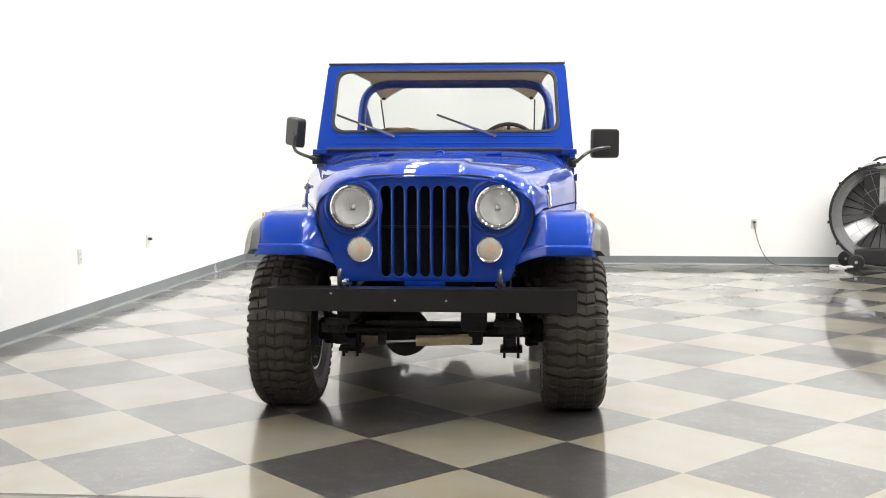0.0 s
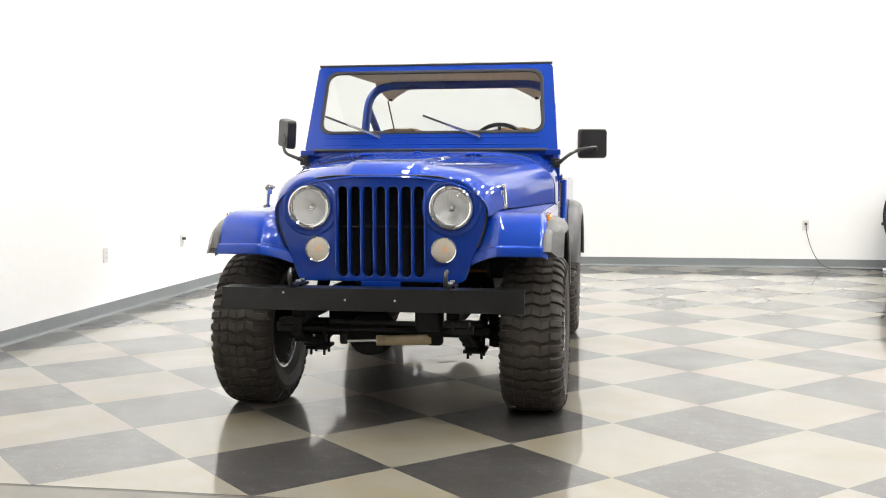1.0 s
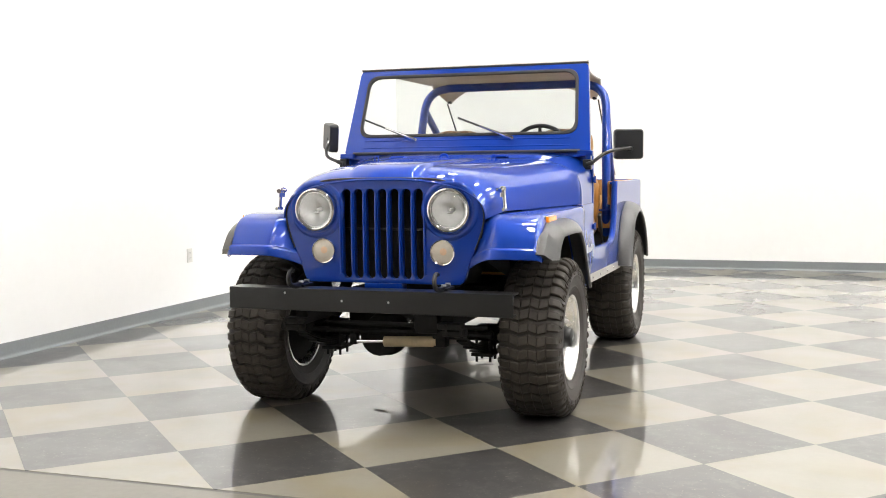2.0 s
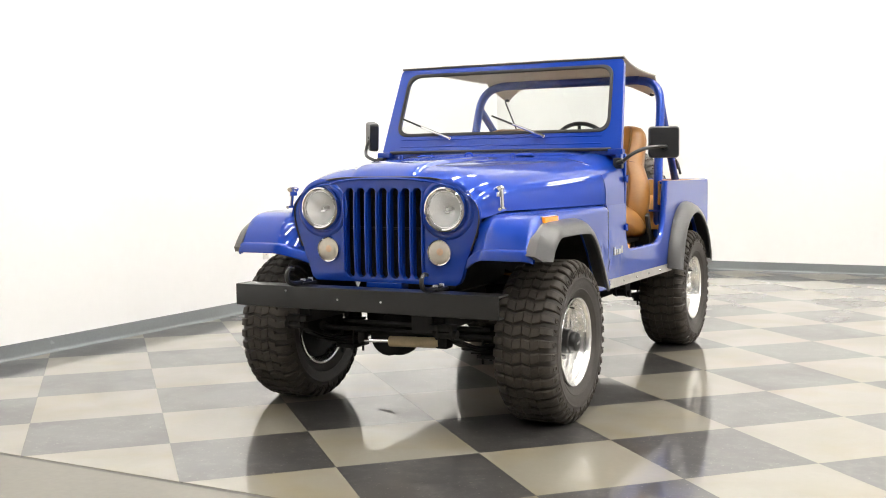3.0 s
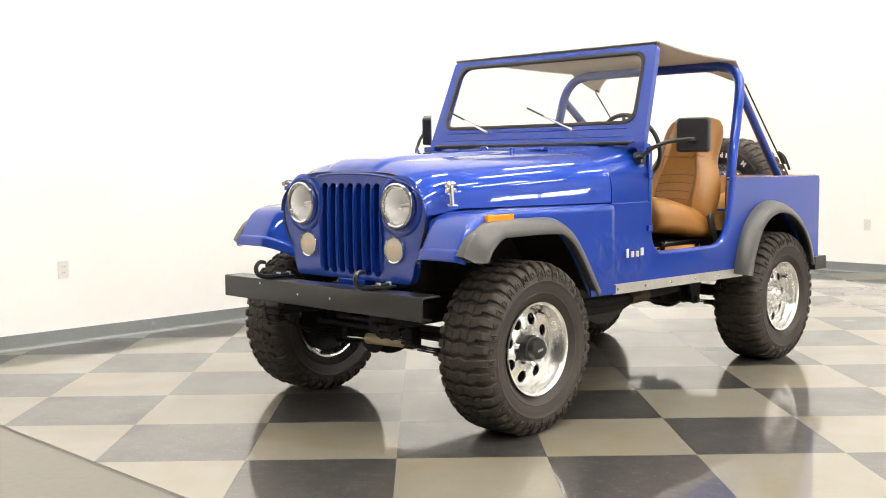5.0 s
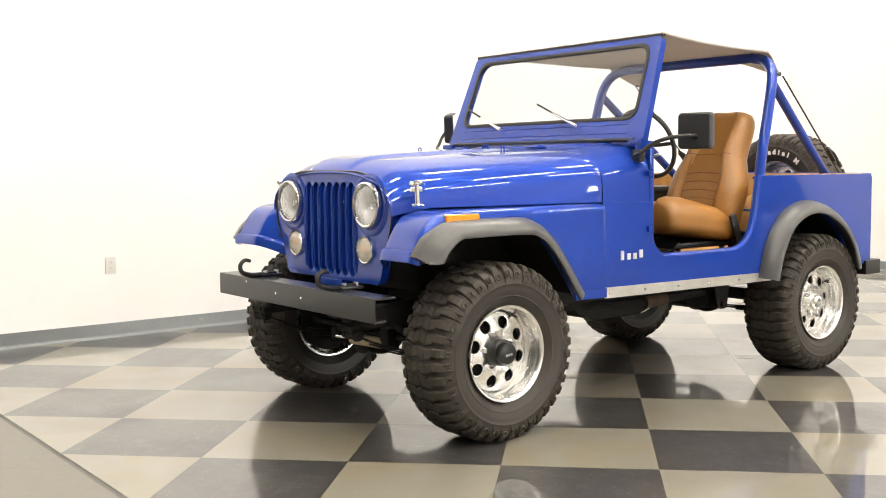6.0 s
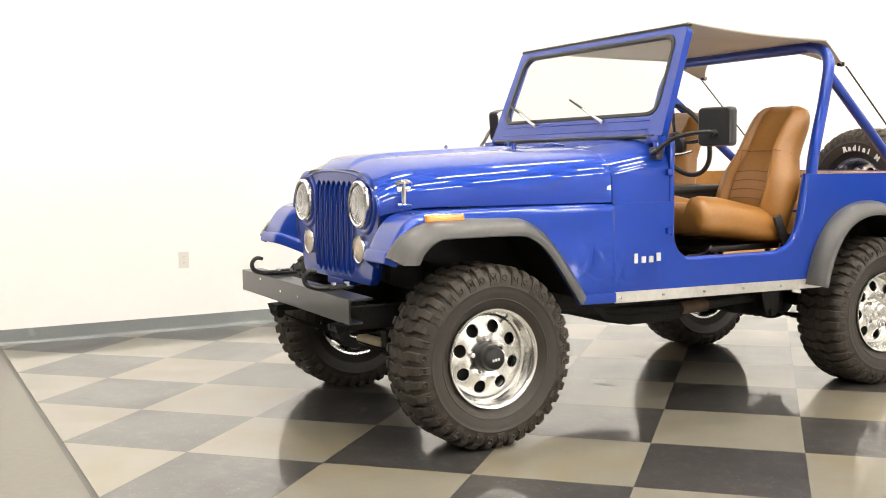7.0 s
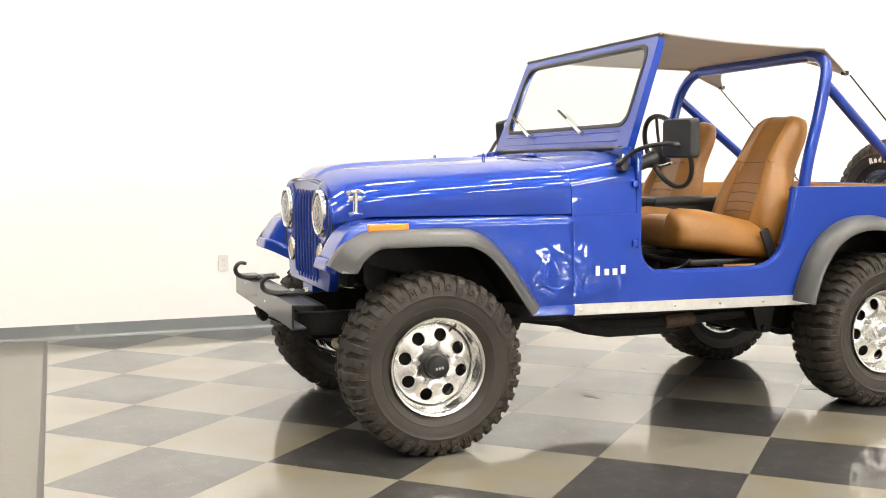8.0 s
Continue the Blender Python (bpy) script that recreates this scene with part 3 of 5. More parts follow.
def lug(bm, corners, height, steps=2):
    """One tread block; corners: (along the axle, angle) of a quadrilateral on the carcass."""
    (a0, t0), (a1, t1), (a2, t2), (a3, t3) = corners
    levels = []
    for lift, inset in ((-0.004, 0.0), (height - 0.0045, 0.03), (height, 0.13)):
        row = []
        for i in range(steps + 1):
            u = i / steps
            aa, ab, ta, tb = a0 + (a1 - a0) * u, a3 + (a2 - a3) * u, t0 + (t1 - t0) * u, t3 + (t2 - t3) * u
            for e in (inset, 1 - inset):
                a, t = aa + (ab - aa) * e, ta + (tb - ta) * e
                r = tyre_radius(a) + lift
                row.append(bm.verts.new((a, r * math.cos(t), r * math.sin(t))))
        levels.append(row)
    top = levels[-1]
    for i in range(steps):
        k = 2 * i
        bm.faces.new((top[k], top[k + 1], top[k + 3], top[k + 2]))
        for lo, hi in zip(levels, levels[1:]):
            bm.faces.new((lo[k], lo[k + 2], hi[k + 2], hi[k]))
            bm.faces.new((lo[k + 1], hi[k + 1], hi[k + 3], lo[k + 3]))
    for lo, hi in zip(levels, levels[1:]):
        bm.faces.new((lo[0], hi[0], hi[1], lo[1]))
        bm.faces.new((lo[-2], lo[-1], hi[-1], hi[-2]))


def wheel_meshes():
    made = {}
    bm = bmesh.new()
    prof = [(r, -a) for a, r in reversed(TYRE[1:])] + [(r, a) for a, r in TYRE]
    lathe(bm, prof, None, 96)
    made["tyre"] = (bm, RUBBER)
    bm, rng = bmesh.new(), random.Random(5)
    n = 40
    # wavy bars across the tread, cut into blocks: (along the axle, shift as a share of the pitch)
    WAVE = [(-0.1445, 0.0), (-0.082, 0.0), (-0.040, 0.20), (0.004, 0.0), (0.046, 0.20), (0.088, 0.04), (0.1445, 0.06)]
    for k in range(n):
        t, p = 2 * math.pi * k / n, 2 * math.pi / n
        for i, ((a0, f0), (a1, f1)) in enumerate(zip(WAVE, WAVE[1:])):
            edge = i in (0, 5)
            wide = 0.64 if edge else 0.82
            gap = 0.0016
            if edge and k % 2:
                a0, a1 = max(a0, -0.1405), min(a1, 0.1405)
            j = 0.05 * rng.uniform(-1, 1)
            lug(bm, [(a0 + gap, t + (f0 + j) * p), (a1 - gap, t + (f1 + j) * p), (a1 - gap, t + (f1 + wide + j) * p), (a0 + gap, t + (f0 + wide + j) * p)], (0.0175 if edge else 0.0122) - 0.0012 * rng.random(), 5 if edge else 2)
        for sg, f in ((1, 0.06), (-1, 0.0)):
            # shoulder block that runs down the sidewall, with a raised ring or zigzag on it
            o = t + f * p
            low = 0.306 if k % 2 else 0.317
            rows = []
            for r, a in ((0.350, 0.1392), (0.338, 0.1442), (0.324, 0.1478), (low, 0.1490)):
                rows.append([bm.verts.new((sg * a, r * math.cos(o + e * p), r * math.sin(o + e * p))) for e in (0.02, 0.64)])
            under = [[bm.verts.new((v.co.x - sg * 0.0065, v.co.y, v.co.z)) for v in row] for row in rows]
            for i in range(3):
                bm.faces.new((rows[i][0], rows[i][1], rows[i + 1][1], rows[i + 1][0]))
                for q in (0, 1):
                    bm.faces.new((rows[i][q], rows[i + 1][q], under[i + 1][q], under[i][q]))
            bm.faces.new((rows[-1][0], rows[-1][1], under[-1][1], under[-1][0]))
            def mark(e, r):
                a = 0.1392 + (0.350 - r) * 0.36
                return Vector((sg * (a + 0.0012), r * math.cos(o + e * p), r * math.sin(o + e * p)))
            if k % 2:
                tube(bm, [mark(e, r) for e, r in ((0.08, 0.322), (0.12, 0.349), (0.33, 0.330), (0.54, 0.349), (0.58, 0.322))], 0.0034, 4, 1)
            else:
                tube(bm, [mark(0.33 + 0.19 * math.cos(2 * math.pi * q / 10), 0.336 + 0.0105 * math.sin(2 * math.pi * q / 10)) for q in range(10)], 0.0034, 4, 1, True)
    made["tread"] = (bm, TREAD)
    # polished rim: rolled lip, stepped barrel and a dished face with eight round holes
    bm = bmesh.new()
    lathe(bm, [(0.200, 0.112), (0.206, 0.117), (0.2085, 0.1235), (0.2065, 0.128), (0.200, 0.1265), (0.1935, 0.119), (0.190, 0.105), (0.1885, 0.088), (0.181, 0.078), (0.1785, 0.06), (0.1765, 0.042), (0.170, 0.034), (0.170, 0.024), (0.19, -0.02), (0.195, -0.09), (0.206, -0.12), (0.196, -0.118), (0.18, -0.02), (0.165, 0.02)], None, 72)
    made["rim"] = (bm, ALLOY)
    bm = bmesh.new()
    holes = [circle(0.128 * math.cos(a), 0.128 * math.sin(a), 0.0262, 20) for a in [2 * math.pi * (k + 0.5) / 8 for k in range(8)]]
    own = bmesh.new()
    plate(own, circle(0, 0, 0.172, 56), 0.016, YZ, [*holes, circle(0, 0, 0.045, 24)], 0.003)
    for v in own.verts:
        r = math.hypot(v.co.y, v.co.z)
        v.co.x += 0.030 + 0.022 * max(0.0, 1 - abs(r - 0.095) / 0.085)
    me = bpy.data.meshes.new("join")
    own.to_mesh(me)
    own.free()
    bm.from_mesh(me)
    made["rim_face"] = (bm, ALLOY)
    bm = bmesh.new()
    rod(bm, (0.05, 0, 0), (0.086, 0, 0), 0.0135, 0.011, 6)
    made["lug_nut"] = (bm, CHROME)
    bm = bmesh.new()
    rod(bm, (0.05, 0.112, 0.135), (0.083, 0.108, 0.130), 0.0055, 0.004, 8)
    made["valve"] = (bm, SEAL)
    bm = bmesh.new()
    lathe(bm, [(0.0, 0.135), (0.034, 0.135), (0.044, 0.131), (0.048, 0.122), (0.049, 0.104), (0.056, 0.099), (0.059, 0.088), (0.059, 0.03), (0.0, 0.03)], None, 36)
    made["locking_hub"] = (bm, HUB_BLACK)
    bm = bmesh.new()
    for k in range(3):
        box(bm, (0.1362, -0.013 + 0.013 * k, -0.004), (0.002, 0.009, 0.011), 0.0008)
    made["hub_mark"] = (bm, FAN_STEEL)
    bm = bmesh.new()
    lathe(bm, [(0.0, 0.112), (0.022, 0.110), (0.035, 0.100), (0.040, 0.085), (0.048, 0.08), (0.050, 0.03), (0.0, 0.03)], None, 32)
    made["hub_cap"] = (bm, ALLOY)
    bm = bmesh.new()
    lathe(bm, [(0.0, -0.10), (0.12, -0.10), (0.168, -0.098), (0.174, -0.09), (0.168, -0.03), (0.148, -0.01), (0.148, 0.015), (0.10, 0.03), (0.0, 0.03)], None, 40)
    made["wheel"] = (bm, CHASSIS)
    out = {}
    for name, (bm, material) in made.items():
        bmesh.ops.recalc_face_normals(bm, faces=bm.faces)
        me = bpy.data.meshes.new(name)
        bm.to_mesh(me)
        bm.free()
        me.materials.append(material)
        out[name] = me
    return out


WHEEL = wheel_meshes()


def wheel(m, front, name="wheel"):
    """A wheel with its outer face along local +x."""
    hub = part_of(name, WHEEL["wheel"], car, "", 35, m)
    part_of("tyre", WHEEL["tyre"], hub, "dusty black mud-terrain tyre", 40)
    part_of("tread", WHEEL["tread"], hub, "chunky worn tread blocks", 20)
    part_of("rim", WHEEL["rim"], hub, "polished alloy rim", 40)
    part_of("rim_face", WHEEL["rim_face"], hub, "polished eight-hole wheel face", 40)
    for k in range(5):
        a = 2 * math.pi * k / 5 + 0.3
        part_of("lug_nut", WHEEL["lug_nut"], hub, "chrome wheel nut", 30, pose(0, 0.079 * math.cos(a), 0.079 * math.sin(a)))
    part_of("valve", WHEEL["valve"], hub, "black rubber valve stem", 30)
    if front:
        part_of("locking_hub", WHEEL["locking_hub"], hub, "black locking hub", 30)
        part_of("hub_mark", WHEEL["hub_mark"], hub, "pale raised marks", 30)
    else:
        part_of("hub_cap", WHEEL["hub_cap"], hub, "polished hub cap", 30)
    return hub


wheel(pose(TRACK, AXLE_F, HUB_Z, 8, 0, 0), True)
wheel(pose(-TRACK, AXLE_F, HUB_Z, 40, 0, 180), True)
wheel(pose(TRACK - 0.03, AXLE_R, HUB_Z, -15, 0, 0), False)
wheel(pose(-TRACK + 0.03, AXLE_R, HUB_Z, 30, 0, 180), False)


# bonnet and cowl
def bonnet_point(y, a, lower=0.0):
    f = (y + 0.64) / 1.013
    f = min(max(f, 0.0), 1.0)
    w = 0.507 + 0.242 * f ** 0.95
    h = 1.148 + 0.056 * (1 - math.exp(-f / 0.055)) + 0.044 * f
    n = 2.5 + 1.7 * f
    zb = 0.991 - 0.030 * min(max((-0.47 - y) / 0.17, 0.0), 1.0)
    c, s = math.cos(a), math.sin(a)
    x = w * math.copysign(abs(c) ** (2 / n), c)
    z = zb + (h - zb) * abs(s) ** (2 / n)
    b = 0.165 + 0.09 * f
    e = min(max((b + 0.015 - abs(x)) / 0.030, 0.0), 1.0)
    z += 0.013 * min(1.0, f / 0.03) * min(1.0, (1 - f) / 0.3) * e * e * (3 - 2 * e)
    return Vector((x, y, z - lower))


ANGLES = [math.pi * (0.5 - 0.5 * math.cos(math.pi * k / 190)) for k in range(191)]
bm = bmesh.new()
rings = []
for y, low in [(-0.632, 0.016), (-0.641, 0.010), (-0.645, 0.004), (-0.640, 0.0)] + [(-0.62 + 0.991 * k / 26, 0.0) for k in range(27)]:
    rings.append([bonnet_point(max(y, -0.64), a) + Vector((0, y - max(y, -0.64), 0)) for a in ANGLES])
    if low:
        rings[-1] = [Vector((p.x * (1 - low * 0.7), p.y, p.z - low * max(0.0, (p.z - 0.99) / 0.16))) for p in rings[-1]]
loft(bm, rings)
hood = part("bonnet", bm, BLUE, car, "glossy blue bonnet with a raised middle", 50, even=False)
sol = hood.modifiers.new("thick", "SOLIDIFY")
sol.thickness, sol.offset = 0.006, -1
hood.modifiers.new("even_shading", "WEIGHTED_NORMAL").keep_sharp = True


def cowl_point(y, a):
    f = (y - 0.376) / 0.30
    n, c, s = 4.2 + 1.0 * f, math.cos(a), math.sin(a)
    h = 1.248 + 0.034 * f
    return Vector((0.752 * math.copysign(abs(c) ** (2 / n), c), y, 0.978 + (h - 0.978) * abs(s) ** (2 / n)))


bm = bmesh.new()
rows = loft(bm, [[cowl_point(y, a) for a in ANGLES] for y in (0.3735, 0.42, 0.48, 0.54, 0.60, 0.66, 0.700)], False)
bm.faces.new(rows[-1])
part("cowl", bm, BLUE, car, "", 50, even=False)

for s in (1, -1):
    # chrome T-handle bonnet latch
    bm = bmesh.new()
    tube(bm, mirrored(s, [(0.560, -0.586, 1.090), (0.566, -0.570, 1.097), (0.568, -0.552, 1.099), (0.566, -0.534, 1.097), (0.560, -0.518, 1.090)]), 0.0115, 10, 5)
    rod(bm, (s * 0.567, -0.552, 1.096), (s * 0.574, -0.556, 1.006), 0.0105)
    tube(bm, mirrored(s, [(0.575, -0.585, 1.003), (0.578, -0.556, 1.006), (0.575, -0.527, 1.003)]), 0.008, 8, 4)
    box(bm, (s * 0.563, -0.552, 1.070), (0.010, 0.060, 0.022), 0.003)
    rod(bm, (s * 0.535, -0.552, 1.093), (s * 0.566, -0.552, 1.096), 0.006)
    part("bonnet_latch", bm, CHROME, car, "chrome bonnet latch")
    bm = bmesh.new()
    box(bm, (s * 0.30, 0.375, 1.253), (0.085, 0.06, 0.008), 0.003)
    rod(bm, (s * 0.30 - 0.04, 0.376, 1.258), (s * 0.30 + 0.04, 0.376, 1.258), 0.006, seg=8)
    part("bonnet_hinge", bm, BLUE, car)
    bm = bmesh.new()
    tube(bm, mirrored(s, [(0.321, 0.13, 1.215), (0.321, 0.13, 1.252), (0.325, 0.13, 1.259), (0.338, 0.13, 1.259), (0.342, 0.13, 1.252), (0.342, 0.13, 1.215)]), 0.0032, 7, 4)
    part("rest_loop", bm, BLUE, car)
bm = bmesh.new()
tube(bm, [(-0.022, 0.30, 1.245), (-0.018, 0.30, 1.263), (0.0, 0.30, 1.268), (0.018, 0.30, 1.263), (0.022, 0.30, 1.245)], 0.006, 7, 4)
part("rest_loop", bm, BLUE, car)

# grille
half = [(0.0, 1.151), (0.2, 1.149), (0.29, 1.141), (0.365, 1.122), (0.425, 1.092), (0.468, 1.055), (0.492, 1.015), (0.498, 0.97), (0.485, 0.90), (0.455, 0.82), (0.425, 0.75), (0.408, 0.69), (0.398, 0.668), (0.378, 0.655), (0.0, 0.655)]
outline = half + [(-x, z) for x, z in reversed(half[1:-1])]
slots = []
for k in range(7):
    x, w = 0.0605 * (k - 3), 0.0215
    z0, z1 = 0.678, 1.099
    slots.append([(x + w * math.cos(math.pi * j / 8), z1 - w + w * math.sin(math.pi * j / 8)) for j in range(9)] + [(x - w * math.cos(math.pi * j / 8), z0 + w - w * math.sin(math.pi * j / 8)) for j in range(9)])
bm = bmesh.new()
plate(bm, outline, 0.035, axes((0, -0.598, 0), (1, 0, 0), (0, 0, 1)), slots + [circle(s * 0.335, 1.003, 0.084, 32) for s in (1, -1)], 0.005)
grille = part("grille", bm, BLUE, car, "blue seven-slot grille panel", 30)
for k in range(8):
    x = 0.0605 * (k - 3.5)
    bm = bmesh.new()
    tube(bm, [(x, -0.6345, 0.70), (x, -0.640, 0.76), (x, -0.640, 1.02), (x, -0.6345, 1.08)], 0.0062, 8, 4)
    part("grille_rib", bm, BLUE, grille)
for s in (1, -1):
    bm = bmesh.new()
    rim = [(x - 0.006, z) for x, z in half[6:14]]
    loft(bm, [[Vector((s * x, y, z)) for x, z in rim] for y in (-0.628, -0.61, -0.59)])
    part("grille_return", bm, BLUE, grille)
bm = bmesh.new()
box(bm, (0, -0.60, 0.64), (0.19, 0.07, 0.032), 0.004)
part("grille_tab", bm, BLUE, grille)
# black strip stands in for the dark of the bonnet gap
bm = bmesh.new()
tube(bm, [(x, -0.634, z - 0.001) for x, z in [(-x, z) for x, z in reversed(half[1:10])] + half[:10]], 0.0045, 8, 2)
part("bonnet_seal", bm, SEAL, grille, "black line for the shaded gap under the bonnet lip")
bm = bmesh.new()
box(bm, (0, -0.50, 0.89), (0.56, 0.03, 0.46))
radiator = part("radiator", bm, CHASSIS, car, "dark radiator core")
bm = bmesh.new()
box(bm, (0, -0.525, 0.905), (0.48, 0.016, 0.010), 0.002)
part("support_bar", bm, BLACK_PAINT, radiator)

for s in (1, -1):
    at = axes((s * 0.335, -0.632, 1.003), (0, -1, 0), (1, 0, 0))
    bm = bmesh.new()
    lathe(bm, [(0.110, 0.0), (0.112, 0.006), (0.118, 0.010), (0.126, 0.0105), (0.134, 0.007), (0.140, 0.0)], at, 56)
    part("lamp_surround", bm, BLUE, grille, "raised pressed ring round the headlight")
    bm = bmesh.new()
    lathe(bm, [(0.104, 0.0), (0.1045, 0.018), (0.101, 0.030), (0.094, 0.034), (0.087, 0.030), (0.083, 0.018), (0.080, 0.018), (0.080, 0.0)], at, 56)
    lamp = part("headlight", bm, CHROME, car, "round headlight with chrome bezel")
    bm = bmesh.new()
    lathe(bm, [(0.082, 0.016), (0.07, -0.008), (0.05, -0.032), (0.025, -0.045), (0.0, -0.048)], at, 36)
    part("reflector", bm, REFLECTOR, lamp, "bright silvered reflector bowl", 40, even=False)
    bm = bmesh.new()
    lathe(bm, [(0.0, 0.046), (0.03, 0.0445), (0.055, 0.039), (0.074, 0.031), (0.084, 0.022), (0.084, 0.018), (0.074, 0.026), (0.055, 0.034), (0.03, 0.0395), (0.0, 0.041)], at, 48)
    g = part("lens", bm, LENS, lamp, "ribbed clear glass lens")
    g.visible_shadow = False
    bm = bmesh.new()
    rod(bm, at @ Vector((-0.045, 0, 0)), at @ Vector((-0.005, 0, 0)), 0.009, 0.006, 10)
    part("bulb", bm, FIXTURE, lamp)
    bm = bmesh.new()
    box(bm, at @ Vector((-0.004, 0, -0.014)), (0.026, 0.006, 0.010), 0.002)
    part("bulb_shield", bm, CHROME, lamp)
    at = axes((s * 0.300, -0.632, 0.806), (0, -1, 0), (1, 0, 0))
    bm = bmesh.new()
    lathe(bm, [(0.062, 0.0), (0.0625, 0.010), (0.059, 0.016), (0.054, 0.013), (0.054, 0.0)], at, 40)
    lamp = part("parking_lamp", bm, CHROME, car, "round frosted parking lamp")
    bm = bmesh.new()
    lathe(bm, [(0.0545, 0.009), (0.045, 0.0145), (0.03, 0.0175), (0.0, 0.019)], at, 36)
    part("lens", bm, PARK, lamp, "frosted cream lens")
    bm = bmesh.new()
    lathe(bm, [(0.0, 0.0196), (0.012, 0.0193), (0.017, 0.0185)], at @ Matrix.Translation((0, 0.006, 0.004)), 16)
    part("bulb", bm, PEACH, lamp, "faint amber bulb behind the lens")

# front wings: the top skin follows a side profile and turns over into the side panel
PROFILE = smooth_path([(0, 0.374, 0.988), (0, 0.10, 0.988), (0, -0.30, 0.986), (0, -0.50, 0.982), (0, -0.590, 0.970), (0, -0.640, 0.944), (0, -0.676, 0.900), (0, -0.706, 0.845), (0, -0.728, 0.790)], 6)
OPEN_F = [(-0.727, 0.790), (-0.690, 0.812), (-0.655, 0.850), (-0.615, 0.885), (-0.56, 0.902), (-0.45, 0.908), (-0.18, 0.906), (-0.10, 0.890), (-0.03, 0.845), (0.04, 0.765), (0.11, 0.665), (0.165, 0.585), (0.18, 0.555)]
for s in (1, -1):
    bm = bmesh.new()
    rings = []
    for i, p in enumerate(PROFILE):
        q0, q1 = PROFILE[max(i - 1, 0)], PROFILE[min(i + 1, len(PROFILE) - 1)]
        d = (q1 - q0).normalized()
        nrm = Vector((0, d.z, -d.y))
        nrm = nrm if nrm.z > 0 or nrm.y < 0 else -nrm
        front = min(max((-0.52 - p.y) / 0.2, 0.0), 1.0)
        if p.y < -0.5:
            inner = 0.492 - 0.075 * min(max((0.975 - p.z) / 0.19, 0.0), 1.0)
        else:
            inner = 0.492 + 0.208 * (p.y + 0.5) / 0.87
        row = []
        outer, r = 0.768 + 0.012 * front, 0.036
        # the inner cheek falls back from the flat nose to the grille
        cheek = [(inner + (0.565 - inner) * q, (1 - q) ** 1.35) for q in (0.0, 0.2, 0.4, 0.6, 0.75, 0.87, 0.95)] + [(0.585, 0.0), (0.65, 0.0), (outer - r, 0.0)]
        for x, e in cheek:
            back = max(0.0, -0.612 - p.y) * e
            row.append(Vector((s * x, p.y + back, p.z - 0.055 * front * e ** 1.2)))
        for k in range(1, 7):
            a = math.pi / 2 * k / 6
            q = p - nrm * r * (1 - math.cos(a))
            row.append(Vector((s * (outer - r + r * math.sin(a)), q.y, q.z)))
        rings.append(row)
    loft(bm, rings)
    side = []
    for row in rings:
        side.append((row[-1].y, row[-1].z))
    fill = [(y, z) for y, z in side] + OPEN_F[1:] + [(0.225, 0.553), (0.374, 0.552)]
    vs = [bm.verts.new((s * (0.768 + 0.012 * min(max((-0.52 - y) / 0.2, 0.0), 1.0)), y, z)) for y, z in fill]
    for i in range(len(vs)):
        bm.edges.new((vs[i - 1], vs[i]))
    loop = [e for e in bm.edges if e.verts[0] in set(vs) and e.verts[1] in set(vs)]
    bmesh.ops.triangle_fill(bm, use_beauty=True, edges=loop, normal=(s, 0, 0))
    bmesh.ops.remove_doubles(bm, verts=bm.verts, dist=0.0005)
    wing = part("front_wing", bm, BLUE_DENTED, car, "glossy blue front wing", 40, even=False)
    sol = wing.modifiers.new("thick", "SOLIDIFY")
    sol.thickness, sol.offset = 0.008, -1
    wing.modifiers.new("even_shading", "WEIGHTED_NORMAL").keep_sharp = True
    # rolled front lip of the wing
    bm = bmesh.new()
    last = rings[-1]
    band = list(last)
    loft(bm, [[p + Vector((s * o * (0.4 if k > 9 else 0.0), dy, dz)) for k, p in enumerate(band)] for o, dy, dz in ((0.0, 0.020, 0.046), (0.003, 0.008, 0.044), (0.006, -0.002, 0.036), (0.008, -0.010, 0.004), (0.007, -0.008, -0.004), (0.0, 0.004, -0.004))])
    part("lip", bm, BLUE, wing, "", 60)
    bm = bmesh.new()
    box(bm, (s * 0.7725, -0.472, 0.948), (0.018, 0.172, 0.044), 0.006)
    marker = part("side_marker", bm, AMBER, car, "rectangular amber side marker lamp")
    bm = bmesh.new()
    box(bm, (s * 0.764, -0.472, 0.948), (0.012, 0.180, 0.051), 0.004)
    part("marker_frame", bm, CHROME, marker)
    # inner wheel arch
    bm = bmesh.new()
    arch = [(-0.63, 0.84), *OPEN_F[3:]]
    rows = [[Vector((s * x, y * k0 + o, z + dz)) for y, z in arch] for x, k0, o, dz in ((0.758, 1.0, 0.0, 0.004), (0.73, 1.0, 0.0, 0.03), (0.42, 1.0, 0.0, 0.035))]
    loft(bm, rows)
    well = [bm.verts.new((s * 0.42, y, z)) for y, z in [(-0.55, 0.80), *[(y, z + 0.04) for y, z in arch], (0.30, 0.56)]]
    bm.faces.new(well)
    part("inner_arch", bm, CHASSIS, car, "dark inner wheel arch")


